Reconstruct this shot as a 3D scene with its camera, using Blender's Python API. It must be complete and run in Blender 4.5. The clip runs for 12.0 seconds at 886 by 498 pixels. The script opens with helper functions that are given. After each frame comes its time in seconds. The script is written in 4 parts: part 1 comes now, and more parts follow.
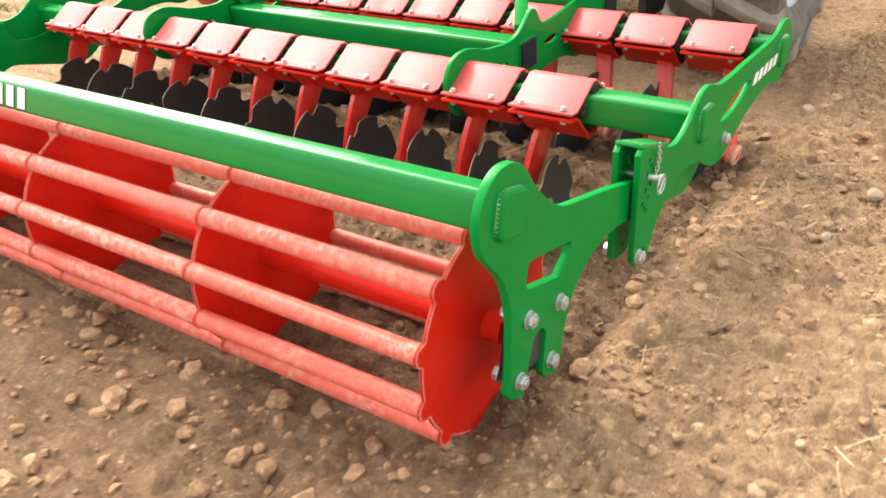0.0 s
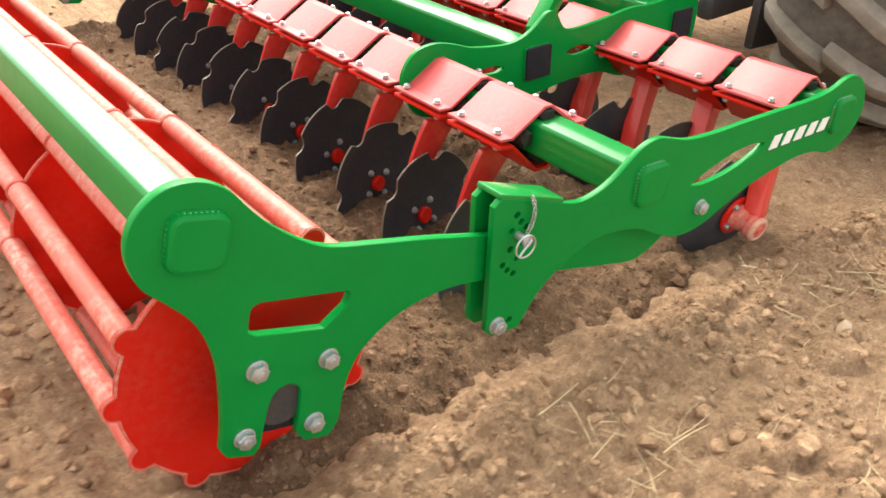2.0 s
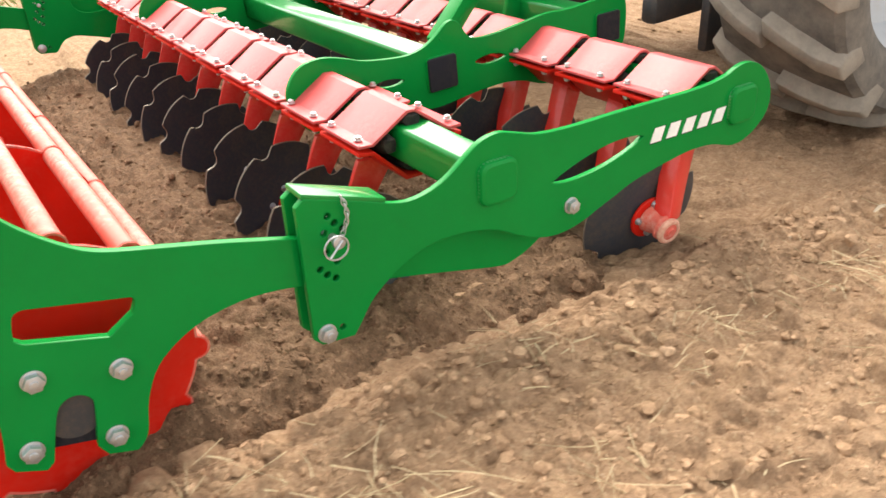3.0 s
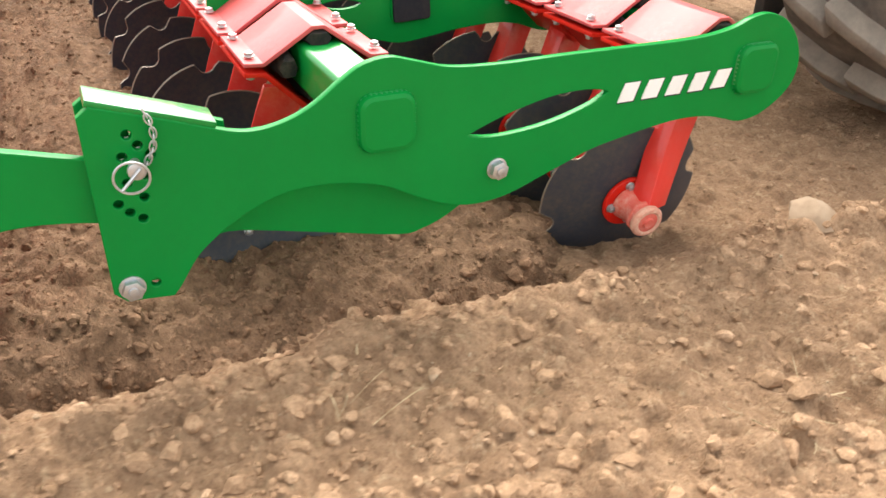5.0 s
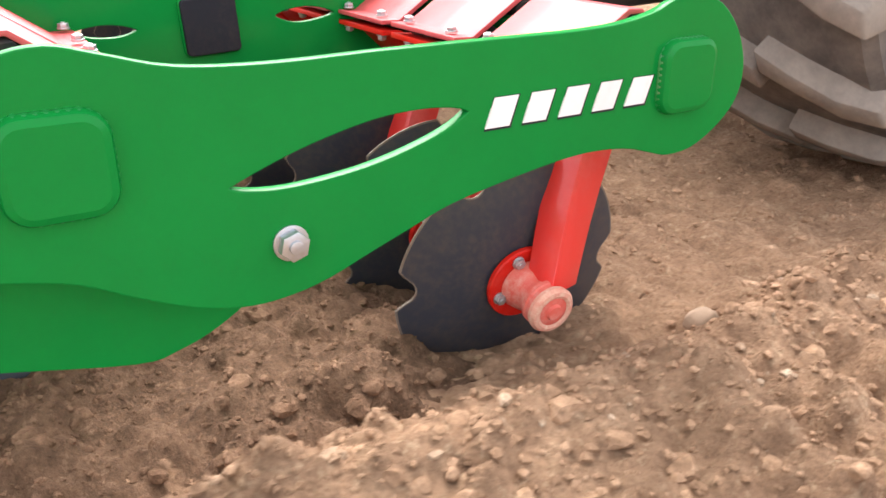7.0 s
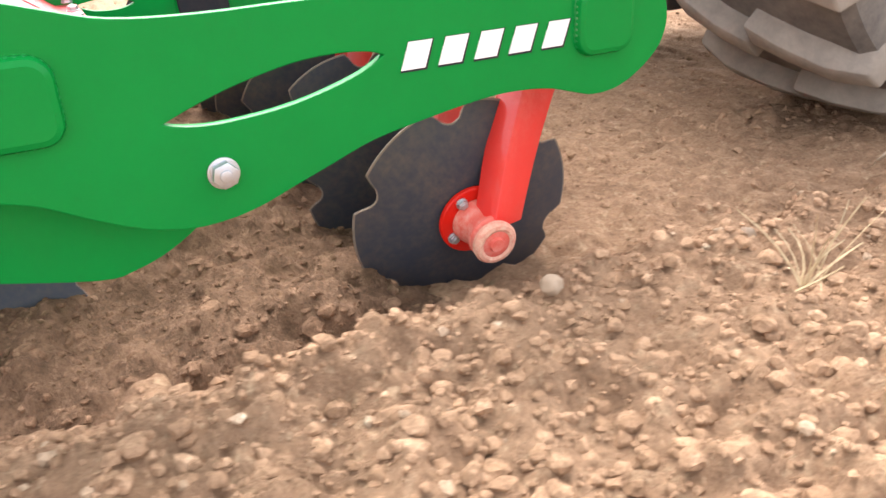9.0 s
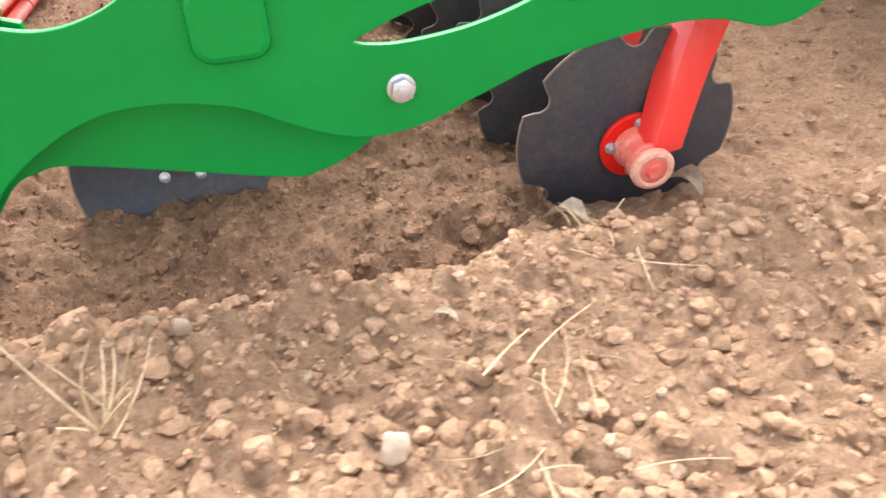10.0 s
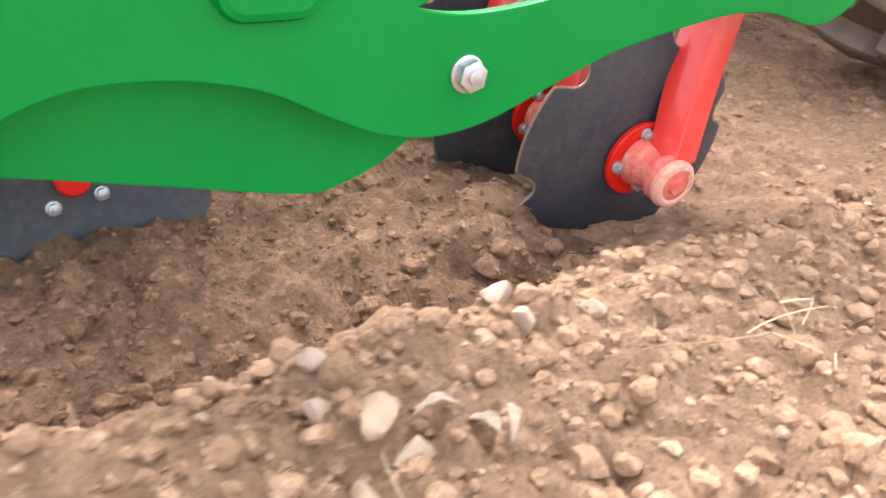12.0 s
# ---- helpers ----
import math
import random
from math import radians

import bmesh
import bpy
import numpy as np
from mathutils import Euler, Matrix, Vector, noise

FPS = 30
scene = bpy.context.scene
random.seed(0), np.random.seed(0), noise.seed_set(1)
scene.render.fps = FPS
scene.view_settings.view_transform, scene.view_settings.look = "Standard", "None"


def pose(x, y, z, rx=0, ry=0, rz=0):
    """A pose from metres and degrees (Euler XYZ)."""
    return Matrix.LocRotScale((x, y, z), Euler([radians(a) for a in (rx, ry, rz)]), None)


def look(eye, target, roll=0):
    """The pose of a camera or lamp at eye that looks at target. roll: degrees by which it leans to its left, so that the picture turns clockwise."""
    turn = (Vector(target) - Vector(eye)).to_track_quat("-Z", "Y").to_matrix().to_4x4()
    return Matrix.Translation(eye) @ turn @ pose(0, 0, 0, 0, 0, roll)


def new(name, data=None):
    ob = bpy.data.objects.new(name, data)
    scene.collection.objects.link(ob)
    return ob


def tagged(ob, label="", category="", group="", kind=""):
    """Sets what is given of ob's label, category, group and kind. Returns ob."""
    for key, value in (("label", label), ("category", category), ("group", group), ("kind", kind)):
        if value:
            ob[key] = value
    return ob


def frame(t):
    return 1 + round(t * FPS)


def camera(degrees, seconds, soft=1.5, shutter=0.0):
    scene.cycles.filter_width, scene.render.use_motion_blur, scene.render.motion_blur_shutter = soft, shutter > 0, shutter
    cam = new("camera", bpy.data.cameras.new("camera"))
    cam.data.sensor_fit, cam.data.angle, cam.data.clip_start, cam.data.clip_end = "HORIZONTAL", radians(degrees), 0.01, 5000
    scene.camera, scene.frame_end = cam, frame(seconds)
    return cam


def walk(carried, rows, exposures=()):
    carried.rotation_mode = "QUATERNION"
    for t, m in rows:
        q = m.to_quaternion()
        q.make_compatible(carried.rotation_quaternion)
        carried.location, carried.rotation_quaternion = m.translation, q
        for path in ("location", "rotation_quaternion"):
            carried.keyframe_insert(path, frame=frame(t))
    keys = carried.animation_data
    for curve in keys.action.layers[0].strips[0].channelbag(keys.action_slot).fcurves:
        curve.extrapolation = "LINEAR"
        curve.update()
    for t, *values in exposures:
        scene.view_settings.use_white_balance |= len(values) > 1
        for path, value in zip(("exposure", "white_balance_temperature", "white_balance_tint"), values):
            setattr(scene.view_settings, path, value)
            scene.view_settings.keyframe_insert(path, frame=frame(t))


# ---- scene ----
cam = camera(57.8, 12.0, soft=1.5, shutter=0.13)

# The camera's way beside the harrow: seconds, eye, target, roll, in the harrow's own space.
PATH = [
    (0, (0.8, -2.929, 1.538), (-0.231, -1.525, 0.556), -3.2),
    (0.5, (0.83, -2.734, 1.543), (-0.218, -1.37, 0.521), 2.1),
    (1, (0.958, -2.462, 1.525), (-0.228, -1.205, 0.519), -0.0),
    (1.5, (1.047, -2.187, 1.5), (-0.185, -1.013, 0.449), 2.6),
    (2, (1.24, -1.963, 1.467), (-0.112, -0.9, 0.446), 2.3),
    (2.5, (1.413, -1.706, 1.376), (-0.047, -0.724, 0.425), -1.6),
    (3, (1.586, -1.448, 1.351), (0.091, -0.504, 0.416), -3.0),
    (3.5, (1.632, -1.127, 1.351), (0.178, -0.178, 0.359), -1.3),
    (3.7, (1.64, -1.025, 1.265), (0.159, -0.121, 0.271), 1.9),
    (5.3, (1.371, -0.779, 1.042), (-0.232, -0.077, 0.074), -0.8),
    (5.5, (1.314, -0.723, 0.98), (-0.321, -0.043, 0.05), -2.9),
    (6, (1.16, -0.557, 0.841), (-0.496, 0.15, -0.029), -1.7),
    (6.5, (1.006, -0.407, 0.8), (-0.591, 0.452, -0.044), -0.1),
    (7, (0.954, -0.349, 0.779), (-0.605, 0.616, -0.019), 0.1),
    (7.5, (0.913, -0.306, 0.761), (-0.622, 0.648, -0.095), 1.7),
    (7.7, (0.987, -0.297, 0.692), (-0.656, 0.549, -0.071), -1.9),
    (9.5, (1.243, -0.208, 0.786), (-0.375, 0.504, -0.15), -4.4),
    (10, (1.32, -0.232, 0.805), (-0.372, 0.13, -0.199), -4.7),
    (10.5, (1.412, -0.333, 0.826), (-0.323, 0.038, -0.098), -8.1),
    (11, (1.322, -0.375, 0.664), (-0.451, 0.053, -0.156), -0.4),
    (11.5, (1.195, -0.51, 0.753), (-0.48, 0.07, -0.173), -0.4),
    (12, (0.868, -0.578, 0.637), (-0.626, 0.378, -0.287), 2.9),
]

def travel(t):
    """Metres that the tractor and harrow have driven at t seconds."""
    return 1.5 * t


def ahead(t):
    return Matrix.Translation((0, travel(t), 0))


walk(cam, [(t, ahead(t) @ look(eye, target, roll)) for t, eye, target, roll in PATH],
     exposures=[(0, 2.2, 7050, 5), (1.5, 2.1, 7050, 5), (2.5, 2.05, 7050, 7), (3.5, 2.12, 7000, 7), (5.5, 2.25, 6850, 10), (6.5, 2.42, 6650, 15), (7.0, 2.4, 6600, 16),
                (7.5, 2.58, 6600, 16), (9.5, 2.58, 6500, 14), (10.0, 2.65, 6450, 15), (10.5, 2.68, 6400, 15), (11, 2.54, 6350, 16), (12, 2.78, 6300, 17)])

# ---------------------------------------------------------------- light
world = bpy.data.worlds.new("sky")
scene.world = world
world.use_nodes = True
wn, wl = world.node_tree.nodes, world.node_tree.links
sky = wn.new("ShaderNodeTexSky")
sky.sky_type, sky.sun_disc = "NISHITA", False
sky.sun_elevation, sky.sun_rotation = radians(50), radians(-66)
sky.air_density, sky.dust_density, sky.ozone_density = 1.0, 4.0, 1.0
pale = wn.new("ShaderNodeHueSaturation")
pale.inputs["Saturation"].default_value = 0.18
wl.new(sky.outputs["Color"], pale.inputs["Color"])
wl.new(pale.outputs["Color"], wn["Background"].inputs["Color"])
wn["Background"].inputs["Strength"].default_value = 0.15
sun_data = bpy.data.lights.new("sun", "SUN")
sun_data.energy, sun_data.angle, sun_data.color = 0.52, radians(55), (1.0, 0.95, 0.86)
sun = new("sun", sun_data)
# A veiled sun stands to the left and a little ahead.
sun.matrix_world = look((-9, 4, 12), (0, 0, 0))

# ---------------------------------------------------------------- materials


def material(name):
    m = bpy.data.materials.new(name)
    m.use_nodes = True
    nt = m.node_tree
    return m, nt.nodes, nt.links, nt.nodes["Principled BSDF"]


def noise_node(n, l, scale, detail=4.0, rough=0.6, coord=None, kind="Object"):
    c = n.new("ShaderNodeTexCoord")
    t = n.new("ShaderNodeTexNoise")
    t.inputs["Scale"].default_value, t.inputs["Detail"].default_value, t.inputs["Roughness"].default_value = scale, detail, rough
    l.new(c.outputs[kind], t.inputs["Vector"])
    return t


def ramp(n, l, src, stops):
    r = n.new("ShaderNodeValToRGB")
    while len(r.color_ramp.elements) < len(stops):
        r.color_ramp.elements.new(0.5)
    for e, (p, c) in zip(r.color_ramp.elements, stops):
        e.position, e.color = p, (*c, 1)
    l.new(src, r.inputs["Fac"])
    return r


def mix_rgb(n, l, fac, a, b, mode="MIX"):
    m = n.new("ShaderNodeMix")
    m.data_type, m.blend_type = "RGBA", mode
    for key, v in ((0, fac), (6, a), (7, b)):
        if isinstance(v, (int, float)):
            m.inputs[key].default_value = v
        elif isinstance(v, tuple):
            m.inputs[key].default_value = (*v, 1)
        else:
            l.new(v, m.inputs[key])
    return m.outputs[2]


def bump(n, l, p, height, strength, distance):
    b = n.new("ShaderNodeBump")
    b.inputs["Strength"].default_value, b.inputs["Distance"].default_value = strength, distance
    l.new(height, b.inputs["Height"])
    l.new(b.outputs["Normal"], p.inputs["Normal"])


def paint(name, colour, dust, rough=0.34, amount=0.5, coat=0.3, peel=0.06, gloss=0.25):
    """Enamel with a film of dust, a little orange peel and scuffs."""
    m, n, l, p = material(name)
    big = noise_node(n, l, 3.0, 6, 0.65)
    fine = noise_node(n, l, 42.0, 5, 0.7)
    shade = mix_rgb(n, l, ramp(n, l, big.outputs[0], [(0.3, (0, 0, 0)), (0.75, (1, 1, 1))]).outputs[0], colour, tuple(c * 0.84 for c in colour))
    film = n.new("ShaderNodeMath")
    film.operation = "MULTIPLY"
    l.new(ramp(n, l, big.outputs[0], [(0.38, (0, 0, 0)), (0.68, (1, 1, 1))]).outputs[0], film.inputs[0])
    l.new(ramp(n, l, fine.outputs[0], [(0.42, (0, 0, 0)), (0.72, (amount, amount, amount))]).outputs[0], film.inputs[1])
    l.new(mix_rgb(n, l, film.outputs[0], shade, dust), p.inputs["Base Color"])
    r = n.new("ShaderNodeMapRange")
    r.inputs["To Min"].default_value, r.inputs["To Max"].default_value = rough - 0.06, rough + 0.2
    l.new(fine.outputs[0], r.inputs["Value"])
    l.new(r.outputs[0], p.inputs["Roughness"])
    p.inputs["Coat Weight"].default_value = coat
    p.inputs["Coat Roughness"].default_value = 0.12
    p.inputs["Coat IOR"].default_value = 1.55
    p.inputs["Specular IOR Level"].default_value = gloss
    skin = noise_node(n, l, 160.0, 2, 0.5)
    bump(n, l, p, skin.outputs[0], peel, 0.002)
    return m


DUST = (0.36, 0.25, 0.16)
GREEN = paint("green_enamel", (0.0, 0.212, 0.036), DUST, 0.42, 0.0, 0.22, 0.03, 0.02)
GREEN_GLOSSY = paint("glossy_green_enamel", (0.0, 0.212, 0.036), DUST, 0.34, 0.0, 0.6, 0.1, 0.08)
WELD_GREEN = paint("green_enamel_on_weld", (0.0, 0.212, 0.036), DUST, 0.24, 0.0, 1.0, 0.2, 1.0)
RED = paint("red_enamel", (0.6, 0.014, 0.007), (0.55, 0.3, 0.22), 0.42, 0.1, 0.15, 0.05, 0.08)
# Clamp shell red: the reflected sky's pink is mixed into base and film colour.
RED_SHEEN = paint("red_enamel_painted_sheen", (0.59, 0.08, 0.085), (0.62, 0.22, 0.22), 0.5, 0.3, 0.12, 0.06, 0.25)
# Arm red: pink patches in the colour stand for sky glare on the faces.
RED_ARM = paint("arm_red_painted_sheen", (0.66, 0.03, 0.022), (0.66, 0.26, 0.22), 0.4, 0.3, 0.5, 0.06, 0.3)
RED_DUSTY = paint("dusty_red_enamel", (0.64, 0.11, 0.08), (0.62, 0.42, 0.34), 0.55, 1.0, 0.15)
WHITE = paint("white_lettering", (0.82, 0.83, 0.82), DUST, 0.4, 0.1, 0.1)
BLACK = paint("black_plastic", (0.012, 0.013, 0.02), DUST, 0.5, 0.12, 0.0)
RUBBER = paint("black_rubber_cord", (0.012, 0.012, 0.012), DUST, 0.7, 0.25, 0.0)


def steel(name, colour, rough, metal, dirt):
    m, n, l, p = material(name)
    a = noise_node(n, l, 9.0, 6, 0.7)
    b = noise_node(n, l, 70.0, 4, 0.7)
    f = n.new("ShaderNodeMath")
    f.operation = "MULTIPLY"
    l.new(a.outputs[0], f.inputs[0])
    l.new(b.outputs[0], f.inputs[1])
    l.new(mix_rgb(n, l, ramp(n, l, f.outputs[0], [(0.18, (0, 0, 0)), (0.5, (1, 1, 1))]).outputs[0], colour, dirt), p.inputs["Base Color"])
    p.inputs["Metallic"].default_value = metal
    r = n.new("ShaderNodeMapRange")
    r.inputs["To Min"].default_value, r.inputs["To Max"].default_value = rough - 0.1, rough + 0.2
    l.new(b.outputs[0], r.inputs["Value"])
    l.new(r.outputs[0], p.inputs["Roughness"])
    bump(n, l, p, b.outputs[0], 0.1, 0.002)
    return m


ZINC = steel("zinc_plated_steel", (0.5, 0.53, 0.57), 0.36, 0.8, (0.42, 0.38, 0.33))
DISC_STEEL = steel("black_disc_steel", (0.034, 0.039, 0.054), 0.45, 0.3, (0.09, 0.073, 0.062))
DISC_EDGE = steel("worn_disc_edge", (0.2, 0.17, 0.14), 0.5, 0.4, (0.16, 0.11, 0.075))
DARK_IRON = steel("dark_iron", (0.05, 0.05, 0.055), 0.5, 0.4, (0.12, 0.09, 0.07))
RIM_GREY = paint("pale_grey_rim_paint", (0.42, 0.44, 0.47), DUST, 0.45, 0.4, 0.1)


def soil_nodes(n, l, light, mid, dark, coord="Object"):
    """Colour and height of crumbly soil at three scales."""
    patches = noise_node(n, l, 1.1, 5, 0.65, kind=coord)
    lumps = noise_node(n, l, 14.0, 8, 0.72, kind=coord)
    crumbs = noise_node(n, l, 85.0, 6, 0.75, kind=coord)
    base = ramp(n, l, lumps.outputs[0], [(0.3, dark), (0.5, mid), (0.72, light)]).outputs[0]
    tint = ramp(n, l, patches.outputs[0], [(0.32, (0.9, 0.88, 0.86)), (0.68, (1.1, 1.08, 1.05))]).outputs[0]
    base = mix_rgb(n, l, 1.0, base, tint, "MULTIPLY")
    grit = ramp(n, l, crumbs.outputs[0], [(0.3, (0.56, 0.52, 0.49)), (0.48, (1, 1, 1)), (0.7, (1.36, 1.33, 1.28))]).outputs[0]
    base = mix_rgb(n, l, 0.8, base, grit, "MULTIPLY")
    flecks = noise_node(n, l, 36.0, 4, 0.7, kind=coord)
    pale = ramp(n, l, flecks.outputs[0], [(0.56, (0, 0, 0)), (0.7, (0.75, 0.75, 0.75))]).outputs[0]
    base = mix_rgb(n, l, pale, base, tuple(min(0.6, 1.35 * v) for v in light))
    cracks = ramp(n, l, flecks.outputs[0], [(0.3, (0.6, 0.6, 0.6)), (0.42, (0, 0, 0))]).outputs[0]
    base = mix_rgb(n, l, cracks, base, tuple(0.75 * v for v in dark))
    h = n.new("ShaderNodeMath")
    h.operation = "MULTIPLY_ADD"
    h.inputs[1].default_value = 0.8
    l.new(crumbs.outputs[0], h.inputs[0])
    l.new(lumps.outputs[0], h.inputs[2])
    return base, h.outputs[0]


DRY = ((0.485, 0.321, 0.206), (0.366, 0.234, 0.148), (0.27, 0.167, 0.104))
MOIST = ((0.25, 0.155, 0.098), (0.165, 0.101, 0.063), (0.096, 0.058, 0.036))


def ground_material():
    """Dry crumbled field soil; the stretch that the attribute names is freshly turned and moister."""
    m, n, l, p = material("field_soil")
    dry, h = soil_nodes(n, l, *DRY)
    wet, _ = soil_nodes(n, l, *MOIST)
    a = n.new("ShaderNodeAttribute")
    a.attribute_name = "turned"
    l.new(mix_rgb(n, l, a.outputs["Fac"], dry, wet), p.inputs["Base Color"])
    p.inputs["Roughness"].default_value, p.inputs["Specular IOR Level"].default_value = 0.95, 0.15
    bump(n, l, p, h, 1.0, 0.02)
    return m


def clod_material(name, tones):
    m, n, l, p = material(name)
    base, h = soil_nodes(n, l, *tones)
    g = n.new("ShaderNodeNewGeometry")
    v = ramp(n, l, g.outputs["Random Per Island"], [(0.0, (0.84, 0.82, 0.8)), (0.6, (0.99, 0.97, 0.96)), (0.95, (1.08, 1.08, 1.08)), (1.0, (1.3, 1.33, 1.36))]).outputs[0]
    l.new(mix_rgb(n, l, 1.0, base, v, "MULTIPLY"), p.inputs["Base Color"])
    p.inputs["Roughness"].default_value, p.inputs["Specular IOR Level"].default_value = 0.95, 0.15
    bump(n, l, p, h, 0.8, 0.008)
    return m


def plain_rough(name, a, b, scale, rough=0.85):
    m, n, l, p = material(name)
    t = noise_node(n, l, scale, 6, 0.7)
    l.new(mix_rgb(n, l, ramp(n, l, t.outputs[0], [(0.35, (0, 0, 0)), (0.65, (1, 1, 1))]).outputs[0], a, b), p.inputs["Base Color"])
    p.inputs["Roughness"].default_value = rough
    bump(n, l, p, t.outputs[0], 0.5, 0.006)
    return m


SOIL = ground_material()
CLOD_DRY = clod_material("dry_clods", ((0.445, 0.3, 0.196), (0.34, 0.223, 0.142), (0.235, 0.148, 0.092)))
CLOD_MOIST = clod_material("moist_clods", MOIST)
CLOD_HALF = clod_material("half_dry_clods", tuple(tuple(0.7 * d + 0.3 * w for d, w in zip(a, b)) for a, b in zip(DRY, MOIST)))
STONE = plain_rough("pale_stone", (0.4, 0.29, 0.195), (0.29, 0.2, 0.13), 12)
LIMESTONE = plain_rough("whitish_stone", (0.4, 0.31, 0.225), (0.3, 0.212, 0.14), 14)
PEBBLE = clod_material("pale_pebbles", ((0.52, 0.41, 0.305), (0.43, 0.318, 0.223), (0.33, 0.228, 0.15)))
LEAF = plain_rough("bleached_dry_leaf", (0.72, 0.63, 0.5), (0.52, 0.41, 0.29), 40)
STRAW = plain_rough("dry_straw", (0.6, 0.49, 0.31), (0.38, 0.27, 0.15), 30)
WEED = plain_rough("weed_green", (0.1, 0.16, 0.03), (0.2, 0.22, 0.06), 20)
TYRE = plain_rough("dusty_tyre_rubber", (0.29, 0.25, 0.205), (0.18, 0.155, 0.13), 7, 0.85)
TYRE_BASE = plain_rough("dark_tyre_rubber", (0.17, 0.147, 0.124), (0.075, 0.067, 0.06), 7, 0.85)

# ---------------------------------------------------------------- mesh helpers


def empty(name, m=Matrix(), **tags):
    ob = new(name)
    ob.empty_display_size = 0.1
    ob.matrix_basis = m
    return tagged(ob, **tags)


def smooth_by_angle(mesh, degrees=35):
    mesh.polygons.foreach_set("use_smooth", [True] * len(mesh.polygons))
    mesh.set_sharp_from_angle(angle=radians(degrees))


def part(name, bm, mat, parent=None, label="", m=None):
    """Links a bmesh or mesh as one object under a thing or a part."""
    if isinstance(bm, bmesh.types.BMesh):
        mesh = bpy.data.meshes.new(name)
        bmesh.ops.recalc_face_normals(bm, faces=bm.faces)
        bm.to_mesh(mesh)
        bm.free()
        smooth_by_angle(mesh)
    else:
        mesh = bm
    if not mesh.materials:
        mesh.materials.append(mat)
    ob = new(name, mesh)
    if m is not None:
        ob.matrix_basis = m
    ob.parent = parent
    return tagged(ob, label=label) if label else ob


def box(sx, sy, sz, bevel=0.004, m=Matrix(), bm=None, seg=2):
    """A bevelled box, centred on m."""
    made = bmesh.new()
    bmesh.ops.create_cube(made, size=1, matrix=Matrix.Diagonal((sx, sy, sz, 1)))
    if bevel:
        bmesh.ops.bevel(made, geom=made.edges[:], offset=bevel, segments=seg, profile=0.5, affect="EDGES")
    made.transform(m)
    return merged(bm, made)


def merged(bm, made):
    if bm is None:
        return made
    t = bpy.data.meshes.new("t")
    made.to_mesh(t)
    made.free()
    bm.from_mesh(t)
    bpy.data.meshes.remove(t)
    return bm


def tube(r, length, m=Matrix(), bm=None, n=20, bevel=0.0, r2=None):
    """A cylinder along x, centred on m."""
    made = bmesh.new()
    bmesh.ops.create_cone(made, cap_ends=True, segments=n, radius1=r, radius2=r if r2 is None else r2, depth=length,
                          matrix=Matrix.Rotation(radians(90), 4, "Y"))
    if bevel:
        ring = [e for e in made.edges if any(len(f.verts) > 4 for f in e.link_faces)]
        bmesh.ops.bevel(made, geom=ring, offset=bevel, segments=2, profile=0.5, affect="EDGES")
    made.transform(m)
    return merged(bm, made)


def spline(points, steps=4):
    """A closed outline through points; a point with a third entry is a corner."""
    out, n = [], len(points)
    for i in range(n):
        p0, p1, p2, p3 = (points[(i + k) % n] for k in (-1, 0, 1, 2))
        a, b = Vector(p1[:2]), Vector(p2[:2])
        ta = Vector((0, 0)) if len(p1) > 2 else (b - Vector(p0[:2])) / 2
        tb = Vector((0, 0)) if len(p2) > 2 else (Vector(p3[:2]) - a) / 2
        if len(p1) > 2 and len(p2) > 2:
            out.append(a)
            continue
        for s in range(steps):
            u = s / steps
            h = (2 * u**3 - 3 * u**2 + 1, u**3 - 2 * u**2 + u, 3 * u**2 - 2 * u**3, u**3 - u**2)
            out.append(h[0] * a + h[1] * ta + h[2] * b + h[3] * tb)
    return out


def circle(y, z, r, n=16):
    return [Vector((y + r * math.cos(2 * math.pi * i / n), z + r * math.sin(2 * math.pi * i / n))) for i in range(n)]


def rounded_square(y, z, side, r, turn=0.0, n=5):
    out = []
    for k in range(4):
        a0 = math.pi / 2 * k
        cy, cz = (side / 2 - r) * (1, -1, -1, 1)[k], (side / 2 - r) * (1, 1, -1, -1)[k]
        for i in range(n + 1):
            a = a0 + math.pi / 2 * i / n
            out.append(Vector((cy + r * math.cos(a), cz + r * math.sin(a))))
    c, s = math.cos(turn), math.sin(turn)
    return [Vector((y + c * p.x - s * p.y, z + s * p.x + c * p.y)) for p in out]


def plate(outlines, x0, x1, bevel=0.0025):
    """A cut steel plate in the y-z plane from x0 to x1; outlines past the first are openings."""
    cu = bpy.data.curves.new("outline", "CURVE")
    cu.dimensions, cu.fill_mode = "2D", "BOTH"
    cu.extrude, cu.bevel_depth, cu.bevel_resolution = abs(x1 - x0) / 2 - bevel, bevel, 1
    for pts in outlines:
        sp = cu.splines.new("POLY")
        sp.points.add(len(pts) - 1)
        for q, v in zip(sp.points, pts):
            q.co = (v.x, v.y, 0, 1)
        sp.use_cyclic_u = True
    ob = bpy.data.objects.new("outline", cu)
    scene.collection.objects.link(ob)
    deps = bpy.context.evaluated_depsgraph_get()
    mesh = bpy.data.meshes.new_from_object(ob.evaluated_get(deps))
    bpy.data.objects.remove(ob)
    bpy.data.curves.remove(cu)
    mesh.transform(Matrix(((0, 0, 1, (x0 + x1) / 2), (1, 0, 0, 0), (0, 1, 0, 0), (0, 0, 0, 1))))
    smooth_by_angle(mesh, 40)
    flat = [abs(p.normal.x) < 0.999 for p in mesh.polygons]
    mesh.polygons.foreach_set("use_smooth", flat)
    return mesh


